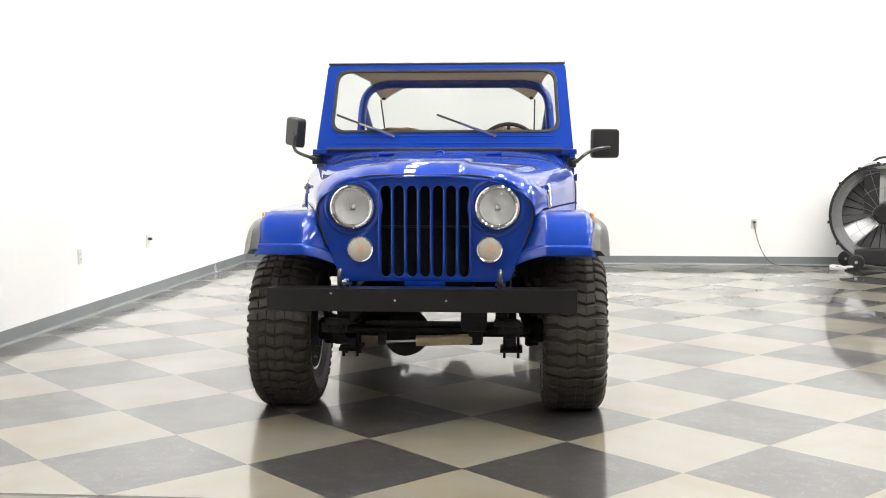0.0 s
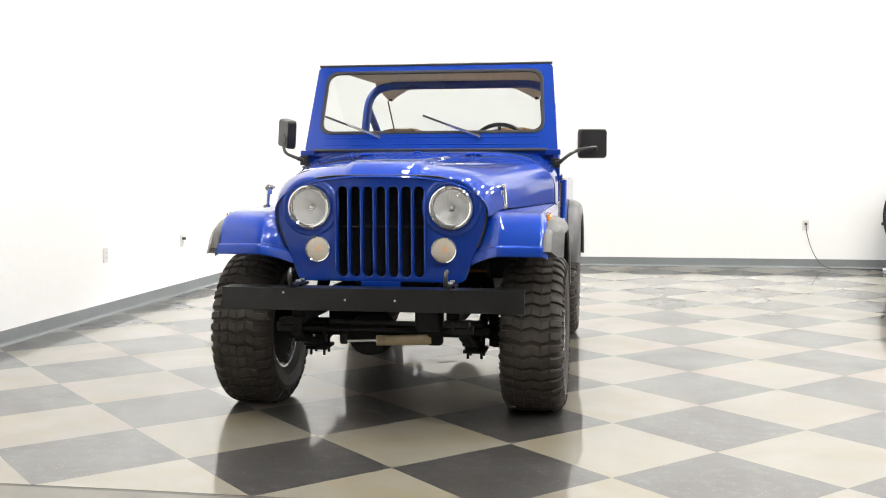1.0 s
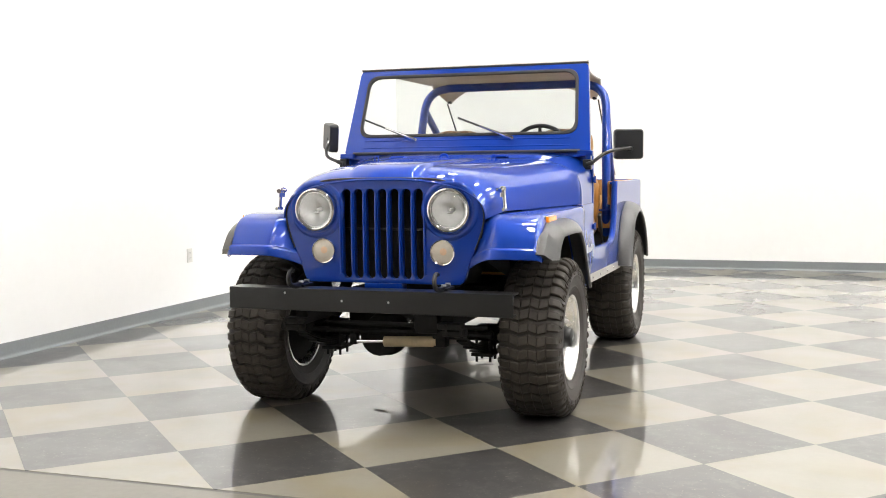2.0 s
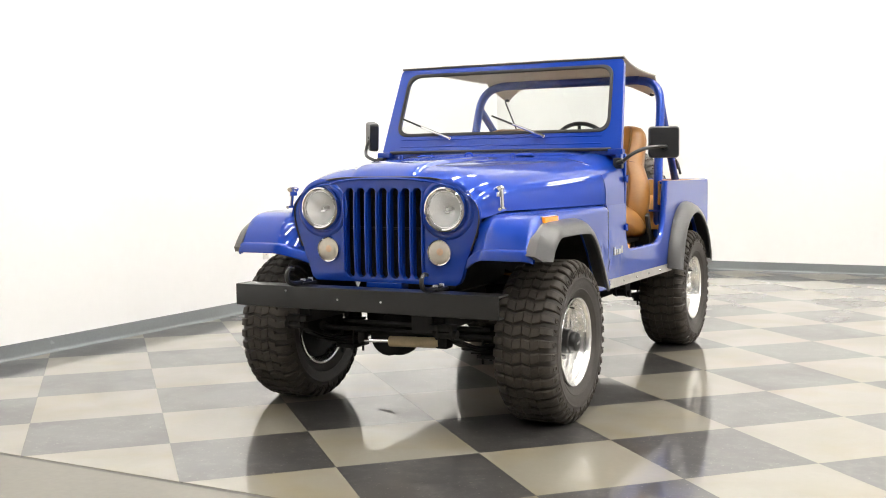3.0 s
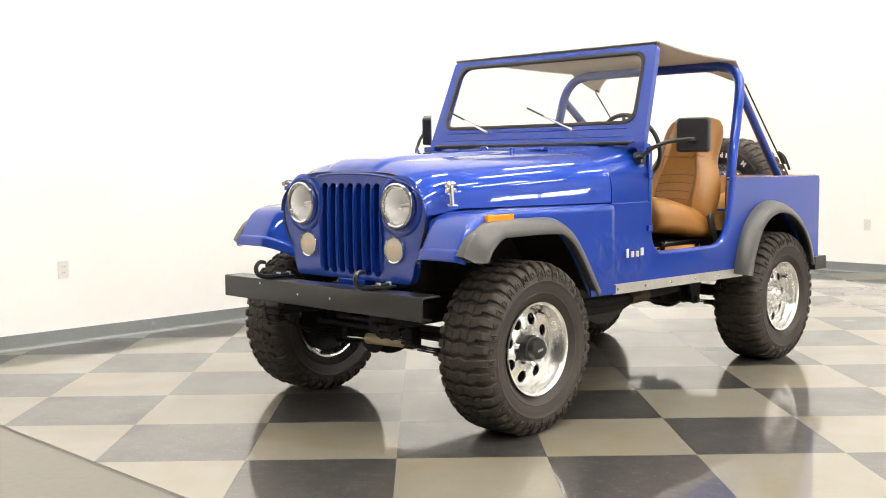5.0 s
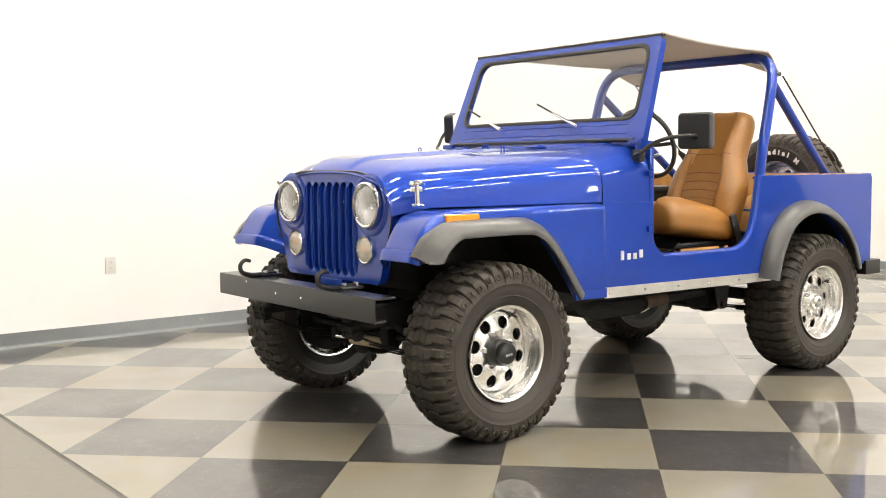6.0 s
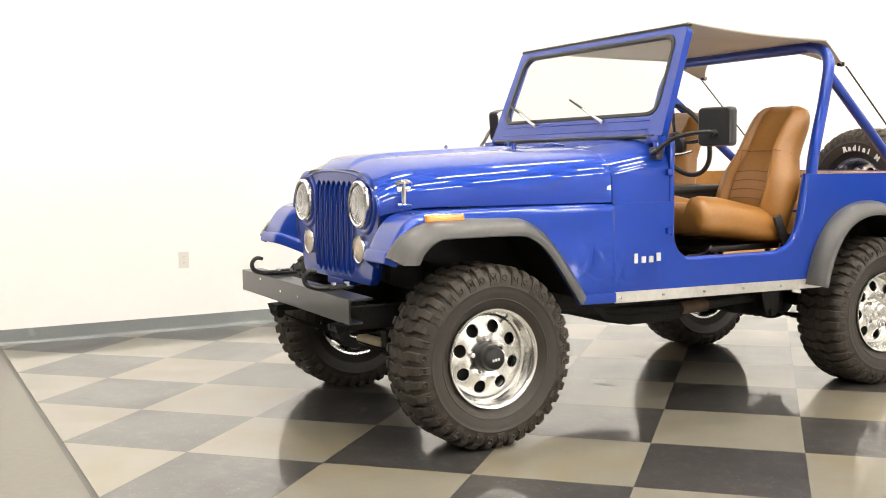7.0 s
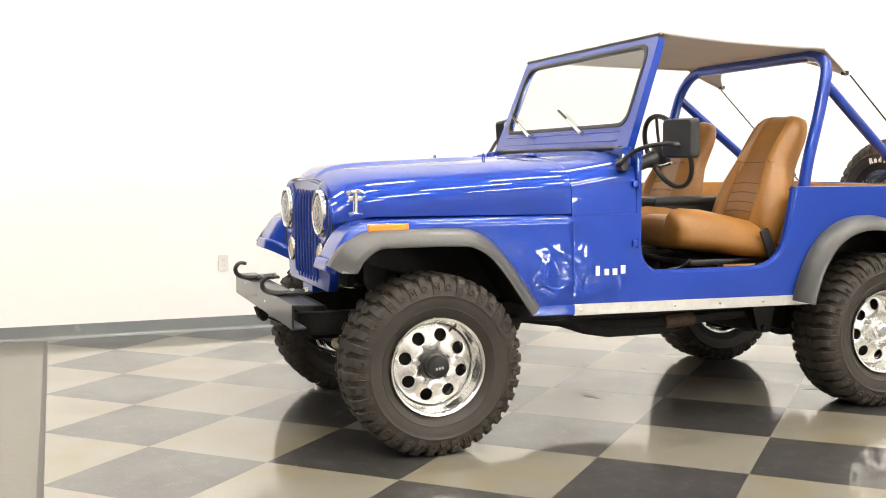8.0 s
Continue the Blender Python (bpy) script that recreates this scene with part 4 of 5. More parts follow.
def flare(s, path, name="wheel_flare", lift=0.0, nose=0.0):
    """A rounded plastic strip round a wheel opening; path: (y, z) along the opening."""
    pts = smooth_path([(0, y, z) for y, z in path], 5)
    sec = [(0.760, 0.040), (0.775, 0.041), (0.800, 0.034), (0.826, 0.019), (0.842, 0.0), (0.849, -0.020), (0.847, -0.030), (0.838, -0.032), (0.83, -0.014), (0.81, 0.0), (0.760, 0.008)]
    centre = Vector((0, sum(p.y for p in pts) / len(pts), 0.45))
    bm, rings = bmesh.new(), []
    for i, p in enumerate(pts):
        d = (pts[min(i + 1, len(pts) - 1)] - pts[max(i - 1, 0)]).normalized()
        nrm = Vector((0, -d.z, d.y))
        nrm = nrm if nrm.dot(p - centre) > 0 else -nrm
        wide = nose * min(max((-0.52 - p.y) / 0.16, 0.0), 1.0)
        ring = [Vector((s * x, 0, 0)) + p + nrm * (n + lift - (wide if n < 0.03 else 0.0)) for x, n in sec]
        rings.append([Vector((q.x, q.y, max(q.z, 0.782))) if nose and p.y < -0.5 else q for q in ring])
    loft(bm, rings, True, True)
    return part(name, bm, FLARE, car, "satin grey-black plastic wheel-arch flare", 40)


OPEN_R = [(1.585, 0.545), (1.605, 0.62), (1.645, 0.72), (1.71, 0.815), (1.80, 0.88), (1.92, 0.912), (2.04, 0.905), (2.16, 0.862), (2.27, 0.79), (2.35, 0.70), (2.40, 0.60), (2.412, 0.55)]
for s in (1, -1):
    flare(s, [(-0.700, 0.790), (-0.672, 0.830), (-0.635, 0.868), *OPEN_F[4:-1]], nose=0.038)
    flare(s, OPEN_R)

# tub: sides with the door openings, tail, floor and bulkhead
DOOR = [(1.566, 1.097), (1.553, 1.03), (1.535, 0.93), (1.515, 0.845), (1.485, 0.785), (1.44, 0.742), (1.375, 0.718), (1.30, 0.712), (0.84, 0.714), (0.785, 0.722), (0.742, 0.752), (0.716, 0.80), (0.708, 0.86)]
side = [(0.378, 0.552), (1.585, 0.538), *OPEN_R[1:-1], (2.412, 0.555), (2.635, 0.56), (2.648, 0.57), (2.648, 1.068), (2.635, 1.088), *DOOR, (0.706, 0.988), (0.378, 0.988)]
for s in (1, -1):
    bm = bmesh.new()
    plate(bm, side, 0.022, axes((s * (BODY - 0.011) - 0.011, 0, 0), (0, 1, 0), (0, 0, 1)), (), 0.004)
    panel = part("tub_side", bm, BLUE_DENTED, car, "glossy blue body side with cut-out doorway", 30)
    bm = bmesh.new()
    tube(bm, [(s * (BODY - 0.020), y, z - 0.003) for y, z in DOOR], 0.019, 10, 2)
    part("door_edge", bm, BLUE, panel)
    bm = bmesh.new()
    box(bm, (s * (BODY - 0.026), 2.10, 1.083), (0.05, 1.09, 0.018), 0.007)
    part("top_rail", bm, BLUE, panel)
    bm = bmesh.new()
    box(bm, (s * (BODY - 0.03), 0.706, 1.05), (0.06, 0.03, 0.42), 0.008)
    part("door_post", bm, BLUE, panel)
    for z in (0.855, 1.12):
        bm = bmesh.new()
        box(bm, (s * (BODY + 0.006), 0.684, z), (0.016, 0.030, 0.030), 0.004)
        rod(bm, (s * (BODY + 0.010), 0.697, z - 0.020), (s * (BODY + 0.010), 0.697, z + 0.020), 0.006, seg=8)
        part("door_hinge", bm, BLUE, panel)
    # bright kick strip along the sill
    bm = bmesh.new()
    plate(bm, [(0.379, 0.546), (1.655, 0.531), (1.655, 0.578), (0.379, 0.596)], 0.004, axes((s * (BODY + 0.004) - 0.002, 0, 0), (0, 1, 0), (0, 0, 1)), (), 0.001)
    strip = part("sill_strip", bm, BRUSHED, car, "scuffed brushed aluminium sill strip")
    for k in range(6):
        y = 0.41 + k * 0.242
        bm = bmesh.new()
        lathe(bm, [(0.0, 0.005), (0.005, 0.004), (0.007, 0.0)], axes((s * (BODY + 0.006), y, 0.570 - 0.0125 * (y - 0.4)), (s, 0, 0), (0, 1, 0)), 10)
        part("rivet", bm, CHROME, strip)
    bm = bmesh.new()
    plate(bm, [(0.176, 0.556), (0.377, 0.552), (0.377, 0.596), (0.168, 0.598)], 0.012, axes((s * (BODY + 0.014) - 0.006, 0, 0), (0, 1, 0), (0, 0, 1)), (), 0.003)
    part("wing_sill", bm, BLUE, panel)
    # maker's mark as plain bars
    bm = bmesh.new()
    for k, (w, h) in enumerate(((0.020, 0.044), (0.024, 0.029), (0.024, 0.029), (0.024, 0.038))):
        y = 0.487 + 0.042 * k
        box(bm, (s * (BODY + 0.003), (y + w / 2), 0.738 + (h - 0.042) / 2 * (-1 if k == 3 else 1)), (0.006, w, h), 0.002)
    part("emblem", bm, BADGE, car, "small bright metal badge bars")
    # seams
    bm = bmesh.new()
    box(bm, (s * (BODY - 0.004), 0.376, 0.77), (0.012, 0.003, 0.42))
    part("seam", bm, SEAL, panel)
    # tan lining of the rear tub
    bm = bmesh.new()
    box(bm, (s * 0.697, 2.10, 1.019), (0.018, 1.03, 0.150), 0.006)
    shell = [(2.0 + (y - 2.0) * 1.06, 0.60 + (z - 0.545) * 1.08) for y, z in OPEN_R[2:-2]]
    loft(bm, [[Vector((s * x, y, z)) for y, z in shell] for x in (0.715, 0.50, 0.485)])
    bm.faces.new([bm.verts.new((s * 0.484, y, z)) for y, z in shell])
    part("tub_lining", bm, CARPET, car, "tan carpet lining")
    # black corner bumper
    bm = bmesh.new()
    box(bm, (s * 0.60, 2.66, 0.535), (0.34, 0.16, 0.085), 0.006)
    part("rear_bumper", bm, BLACK_PAINT, car, "short black corner bumper")
    bm = bmesh.new()
    rows = [[Vector((s * x, y, z + dz)) for y, z in OPEN_R] for x, dz in ((BODY - 0.002, 0.0), (0.735, 0.02), (0.50, 0.02))]
    loft(bm, rows)
    bm.faces.new([bm.verts.new((s * 0.50, y, z + 0.02)) for y, z in OPEN_R])
    part("inner_arch", bm, CHASSIS, car, "dark inner wheel arch")

bm = bmesh.new()
box(bm, (0, 2.636, 0.822), (1.48, 0.022, 0.544), 0.005)
tail = part("tailgate", bm, BLUE, car, "blue tailgate")
bm = bmesh.new()
box(bm, (0, 2.617, 0.850), (1.40, 0.014, 0.478), 0.005)
part("lining", bm, CARPET, tail, "tan carpet on the inner face")
bm = bmesh.new()
box(bm, (0, 1.02, 0.60), (1.46, 1.10, 0.02))
box(bm, (0, 2.09, 0.60), (0.96, 1.06, 0.02))
part("tub_floor", bm, CARPET, car, "tan carpeted floor")
bm = bmesh.new()
box(bm, (0, 0.78, 0.625), (1.45, 0.66, 0.03), 0.01)
box(bm, (0, 0.44, 0.84), (1.44, 0.03, 0.46))
box(bm, (0, 0.90, 0.68), (0.30, 0.85, 0.16), 0.05)
part("footwell", bm, SEAL, car, "black rubber footwell mat")
bm = bmesh.new()
box(bm, (0, 0.715, 1.14), (1.44, 0.05, 0.22), 0.018)
dash = part("dashboard", bm, BLUE, car, "blue metal dashboard")
bm = bmesh.new()
for x, r in ((0.33, 0.075), (0.12, 0.03), (0.04, 0.03), (-0.04, 0.03)):
    lathe(bm, [(r, 0.0), (r, 0.012), (r * 0.9, 0.014), (r * 0.88, 0.006), (0, 0.006)], axes((x, 0.739, 1.16), (0, 1, 0), (1, 0, 0)), 24)
part("gauge", bm, PLASTIC, dash, "black round gauges")
bm = bmesh.new()
tube(bm, [(-0.62, 0.74, 1.20), (-0.60, 0.80, 1.20), (-0.40, 0.81, 1.20), (-0.38, 0.74, 1.20)], 0.012, 8, 5)
part("grab_bar", bm, PLASTIC, dash)

# windscreen frame, leaning back
LEAN_V = Vector((0, 0.37, 1)).normalized()
SCREEN = axes((0, 0.655, 1.283), (1, 0, 0), LEAN_V)
hole = rounded([(-0.664, 0.106), (0.664, 0.106), (0.644, 0.497), (-0.644, 0.497)], 0.075, 8)
bm = bmesh.new()
plate(bm, rounded([(-0.747, 0.0), (0.747, 0.0), (0.704, 0.536), (-0.704, 0.536)], [0.01, 0.01, 0.03, 0.03]), 0.036, SCREEN @ Matrix.Translation((0, 0, -0.031)), [hole], 0.012)
screen = part("windscreen_frame", bm, BLUE, car, "blue folding windscreen frame", 30)


def inset(outline, d):
    cx, cy = sum(p[0] for p in outline) / len(outline), sum(p[1] for p in outline) / len(outline)
    hw, hh = max(abs(p[0] - cx) for p in outline), max(abs(p[1] - cy) for p in outline)
    return [(cx + (x - cx) * (hw - d) / hw, cy + (y - cy) * (hh - d) / hh) for x, y in outline]


bm = bmesh.new()
plate(bm, inset(hole, -0.007), 0.018, SCREEN @ Matrix.Translation((0, 0, -0.008)), [inset(hole, 0.012)], 0.004)
part("gasket", bm, SEAL, screen, "black rubber glass seal")
bm = bmesh.new()
plate(bm, inset(hole, 0.006), 0.005, SCREEN @ Matrix.Translation((0, 0, -0.006)))
pane = part("glass", bm, GLASS, screen, "clear windscreen glass")
pane.visible_shadow = False
for v in (0.034, 0.078):
    bm = bmesh.new()
    tube(bm, [SCREEN @ Vector((-0.63, v, 0.0025)), SCREEN @ Vector((0.63, v, 0.0025))], 0.005, 10, 1)
    part("pressed_rib", bm, BLUE, screen)
bm = bmesh.new()
tube(bm, [SCREEN @ Vector((-0.69, -0.004, 0.008)), SCREEN @ Vector((0.69, -0.004, 0.008))], 0.0095, 8, 1)
part("base_seal", bm, SEAL, screen, "black rubber seal at the foot")
bm = bmesh.new()
box(bm, (0, 0.700, 1.262), (1.46, 0.09, 0.03), 0.006)
part("frame_foot", bm, BLUE, screen)
for s in (1, -1):
    bm = bmesh.new()
    box(bm, (s * 0.722, 0.640, 1.268), (0.085, 0.05, 0.03), 0.005)
    box(bm, (s * 0.742, 0.640, 1.240), (0.028, 0.05, 0.062), 0.006)
    rod(bm, (s * 0.70, 0.628, 1.262), (s * 0.765, 0.628, 1.262), 0.010, seg=10)
    part("screen_hinge", bm, BLUE, screen)
    # wiper: pivot, arm and blade leaning up to the same side
    px = s * 0.295
    P = lambda u, v, w: SCREEN @ Vector((u, v, w))
    bm = bmesh.new()
    rod(bm, P(px, 0.073, 0.0), P(px, 0.073, 0.03), 0.011, 0.009)
    tube(bm, [P(px, 0.073, 0.026), P(px - 0.07, 0.100, 0.030), P(px - 0.20, 0.152, 0.026)], lambda f: 0.0095 - 0.004 * f, 8, 5)
    part("wiper", bm, CHROME, screen, "bright wiper arm")
    bm = bmesh.new()
    box(bm, (0, 0, 0), (0.27, 0.010, 0.014), 0.002, axes(P(px - 0.215, 0.158, 0.022), P(1, -0.40, 0) - P(0, 0, 0), P(0.40, 1, 0) - P(0, 0, 0)))
    part("wiper_blade", bm, PLASTIC, screen)
bm = bmesh.new()
box(bm, (0, 0.848, 1.790), (1.405, 0.03, 0.012), 0.004)
part("header_strip", bm, SEAL, screen, "black strip clamping the canvas")

# door mirrors on bent arms
def mirror(s, base, end, centre, turn, bend=(), tip=0, wide=0.073):
    bm = bmesh.new()
    box(bm, Vector(base) + Vector((0, 0, 0)), (0.050, 0.045, 0.058), 0.008)
    rod(bm, Vector(base) + Vector((s * 0.0, -0.02, 0.0)), Vector(base) + Vector((s * 0.035, -0.02, 0.012)), 0.013, seg=10)
    bracket = part("door_mirror", bm, BLACK_PAINT, car, "black rectangular mirror on a bent arm")
    bm = bmesh.new()
    a, b = Vector(base) + Vector((s * 0.03, -0.02, 0.01)), Vector(end)
    way = [Vector(p) for p in bend] or [a + (b - a) * 0.3 + Vector((0, -0.022, 0.022)), a + (b - a) * 0.62 + Vector((0, -0.03, 0.024)), b + Vector((0, -0.03, 0.006))]
    tube(bm, [a, *way, b], 0.0098, 8, 5)
    part("arm", bm, BLACK_PAINT, bracket)
    m = pose(*centre, 0, tip, turn)
    bm = bmesh.new()
    rings = []
    for y, k in ((-0.034, 0.90), (-0.030, 0.95), (-0.018, 0.99), (0.0, 1.0), (0.016, 1.0), (0.019, 0.97)):
        rings.append([m @ Vector((u * k, y, v * k)) for u, v in rounded([(-wide, -0.086), (wide, -0.086), (wide, 0.086), (-wide, 0.086)], 0.022)])
    loft(bm, rings, True, True)
    part("mirror_shell", bm, PLASTIC, bracket)
    bm = bmesh.new()
    plate(bm, rounded([(0.006 - wide, -0.08), (wide - 0.006, -0.08), (wide - 0.006, 0.08), (0.006 - wide, 0.08)], 0.02), 0.002, m @ axes((0, 0.0225, 0), (1, 0, 0), (0, 0, 1)))
    part("mirror_glass", bm, MIRROR, bracket)
    bm = bmesh.new()
    rod(bm, Vector(end) + Vector((0, -0.012, 0)), Vector(end) + Vector((0, 0.02, 0)), 0.014, 0.017)
    part("swivel", bm, BLACK_PAINT, bracket)


mirror(1, (0.738, 0.628, 1.205), (0.953, 0.762, 1.289), (0.938, 0.805, 1.318), 18, wide=0.083)
mirror(-1, (-0.742, 0.628, 1.225), (-0.890, 0.752, 1.378), (-0.893, 0.785, 1.388), -48, [(-0.850, 0.640, 1.262), (-0.887, 0.685, 1.292), (-0.894, 0.715, 1.335)], 9)

# roll hoop and its back stays
bm = bmesh.new()
hoop = [(0.668, 1.670, 0.62), (0.664, 1.680, 1.09), (0.648, 1.775, 1.45), (0.638, 1.815, 1.60), (0.615, 1.840, 1.675), (0.565, 1.853, 1.722), (0.49, 1.857, 1.742), (0.40, 1.857, 1.746)]
pts = [Vector(p) for p in hoop] + [Vector((-x, y, z)) for x, y, z in reversed(hoop)]
tube(bm, pts, 0.0285, 16, 5)
part("roll_bar", bm, BLUE, car, "blue tubular roll bar")
for s in (1, -1):
    bm = bmesh.new()
    tube(bm, mirrored(s, [(0.640, 1.812, 1.60), (0.575, 2.430, 1.10), (0.558, 2.600, 0.965)]), 0.0255, 14, 2)
    part("roll_bar_stay", bm, BLUE, car)
    bm = bmesh.new()
    box(bm, (s * 0.668, 1.655, 0.907), (0.11, 0.10, 0.012), 0.003)
    part("roll_bar_foot", bm, BLUE, car)

# canvas top: header to roll bar, then two tails pulled down by straps
def canvas_point(u, v):
    """u: -1 to 1 across, v: 0 at the header, 1 over the bar, 2 at the rear hem."""
    a = abs(u)
    if v <= 1:
        w = 0.700 - 0.105 * v
        sag = 0.007 * math.sin(math.pi * v) * (0.35 + 0.65 * a ** 3)
        pull = 0.028 * math.sin(math.pi * v) * a ** 6
        y = 0.838 + (1.845 - 0.838) * v
        z = 1.800 - 0.016 * v - sag - 0.012 * a ** 6 * v
        return Vector((u * (w - pull), y, z))
    t = v - 1
    k = max(0.0, (a - 0.36) / 0.53) ** 2.0 if a < 0.89 else max(0.0, (1.0 - a) / 0.11)
    reach, drop = 0.040 + 0.175 * k, 0.030 + 0.100 * k
    x = u * 0.595
    return Vector((x, 1.845 + reach * t, 1.778 - 0.012 * a ** 6 - drop * t * (0.55 + 0.45 * t)))


bm = bmesh.new()
rows = []
for j in range(33):
    v = 1.0 * j / 24 if j <= 24 else 1 + (j - 24) / 8
    rows.append([canvas_point(-1 + 2 * i / 48, v) + Vector((0, 0, 0.003 * noise.noise(Vector((i * 0.35, j * 0.3, 2.0))))) for i in range(49)])
loft(bm, rows)
top = part("canvas_top", bm, CANVAS, car, "tan canvas bikini top stretched over the seats", 60, even=False)
sol = top.modifiers.new("thick", "SOLIDIFY")
sol.thickness, sol.offset = 0.004, -1
for s in (1, -1):
    bm = bmesh.new()
    tube(bm, [canvas_point(s, k / 12) + Vector((0, 0, -0.003)) for k in range(13)], 0.006, 6, 2)
    part("hem", bm, CANVAS, top)
    bm = bmesh.new()
    a, b = Vector((s * 0.524, 2.047, 1.650)), Vector((s * 0.570, 2.645, 1.085))
    d = (b - a).normalized()
    box(bm, (0, 0, 0), (0.010, 0.003, (b - a).length), 0.0, axes((a + b) / 2, (1, 0, 0), d.cross(Vector((1, 0, 0)))) )
    strap = part("strap", bm, SEAL, top, "thin black tie-down strap")
    bm = bmesh.new()
    box(bm, (0, 0, 0), (0.026, 0.012, 0.09), 0.003, axes(a + d * 0.66, (1, 0, 0), d.cross(Vector((1, 0, 0)))))
    tube(bm, [a + d * 0.60, a + d * 0.66 + Vector((0, 0.03, 0.01)), a + d * 0.76 + Vector((0, 0.02, 0.0))], 0.009, 6, 4)
    part("buckle", bm, PLASTIC, strap)
    bm = bmesh.new()
    box(bm, a + Vector((0, -0.012, 0.012)), (0.028, 0.03, 0.022), 0.004)
    part("strap_tab", bm, SEAL, top)

# steering
WHEEL_AT = axes((0.372, 1.095, 1.268), Vector((0, 0.93, 0.36)), (1, 0, 0))
bm = bmesh.new()
tube(bm, [WHEEL_AT @ Vector((0, 0.185 * math.cos(a), 0.185 * math.sin(a))) for a in [2 * math.pi * k / 40 for k in range(40)]], 0.0125, 10, 1, True)
steer = part("steering_wheel", bm, PLASTIC, car, "black three-spoke steering wheel")
bm = bmesh.new()
for a in (0.0, math.pi, -math.pi / 2):
    for d in (-0.06, 0.06):
        tube(bm, [WHEEL_AT @ Vector((-0.035, 0.04 * math.cos(a + d), 0.04 * math.sin(a + d))), WHEEL_AT @ Vector((-0.02, 0.11 * math.cos(a + d * 0.7), 0.11 * math.sin(a + d * 0.7))), WHEEL_AT @ Vector((0, 0.18 * math.cos(a + d * 0.4), 0.18 * math.sin(a + d * 0.4)))], 0.006, 6, 3)
part("spoke", bm, PLASTIC, steer)
bm = bmesh.new()
lathe(bm, [(0.0, -0.012), (0.045, -0.016), (0.06, -0.03), (0.06, -0.055), (0.035, -0.075), (0.030, -0.22), (0.026, -0.24), (0.024, -0.48), (0.0, -0.48)], WHEEL_AT, 24)
part("steering_column", bm, PLASTIC, steer)
bm = bmesh.new()
tube(bm, [WHEEL_AT @ Vector((-0.13, -0.03, 0.03)), WHEEL_AT @ Vector((-0.11, 0.10, 0.03)), WHEEL_AT @ Vector((-0.10, 0.17, 0.02))], 0.007, 6, 3)
part("stalk", bm, CHROME, steer)


# seats
def padded(c, w, t, up, n, x, sz):
    """Height of the padding at x across; the sides are proud of the middle insert."""
    q = min(abs(x) / w, 1.0)
    e = min(max((q - 0.48) / 0.14, 0.0), 1.0)
    h = t * math.copysign(abs(sz) ** (2 / n), sz)
    return h + (0.56 * t * e * e * (3 - 2 * e) * (1 - q ** 5) if sz > 0 else 0.0)


def cushion(bm, stations, n=3.4, ring=176):
    """Padded form: stations of (centre, half width, half thickness, the direction of the thickness)."""
    rings = []
    for c, w, t, up in stations:
        c, up = Vector(c), Vector(up).normalized()
        row = []
        for k in range(ring):
            a = 2 * math.pi * k / ring
            cx, sz = math.cos(a), math.sin(a)
            x = w * math.copysign(abs(cx) ** (2 / n), cx)
            row.append(c + Vector((x, 0, 0)) + up * padded(c, w, t, up, n, x, sz))
        rings.append(row)
    loft(bm, rings, True, True)
    return bm


def on_cushion(stations, n, x, f):
    """The point at x across and f along the stations, on the padded side."""
    i = min(int(f), len(stations) - 2)
    e = f - i
    (c0, w0, t0, up), (c1, w1, t1, _) = stations[i], stations[i + 1]
    c, w, t, up = Vector(c0).lerp(Vector(c1), e), w0 + (w1 - w0) * e, t0 + (t1 - t0) * e, Vector(up).normalized()
    x = max(-0.98 * w, min(0.98 * w, x))
    sz = math.sqrt(max(0.0, 1 - abs(x / w) ** n))
    return c + Vector((x, 0, 0)) + up * padded(c, w, t, up, n, x, sz)


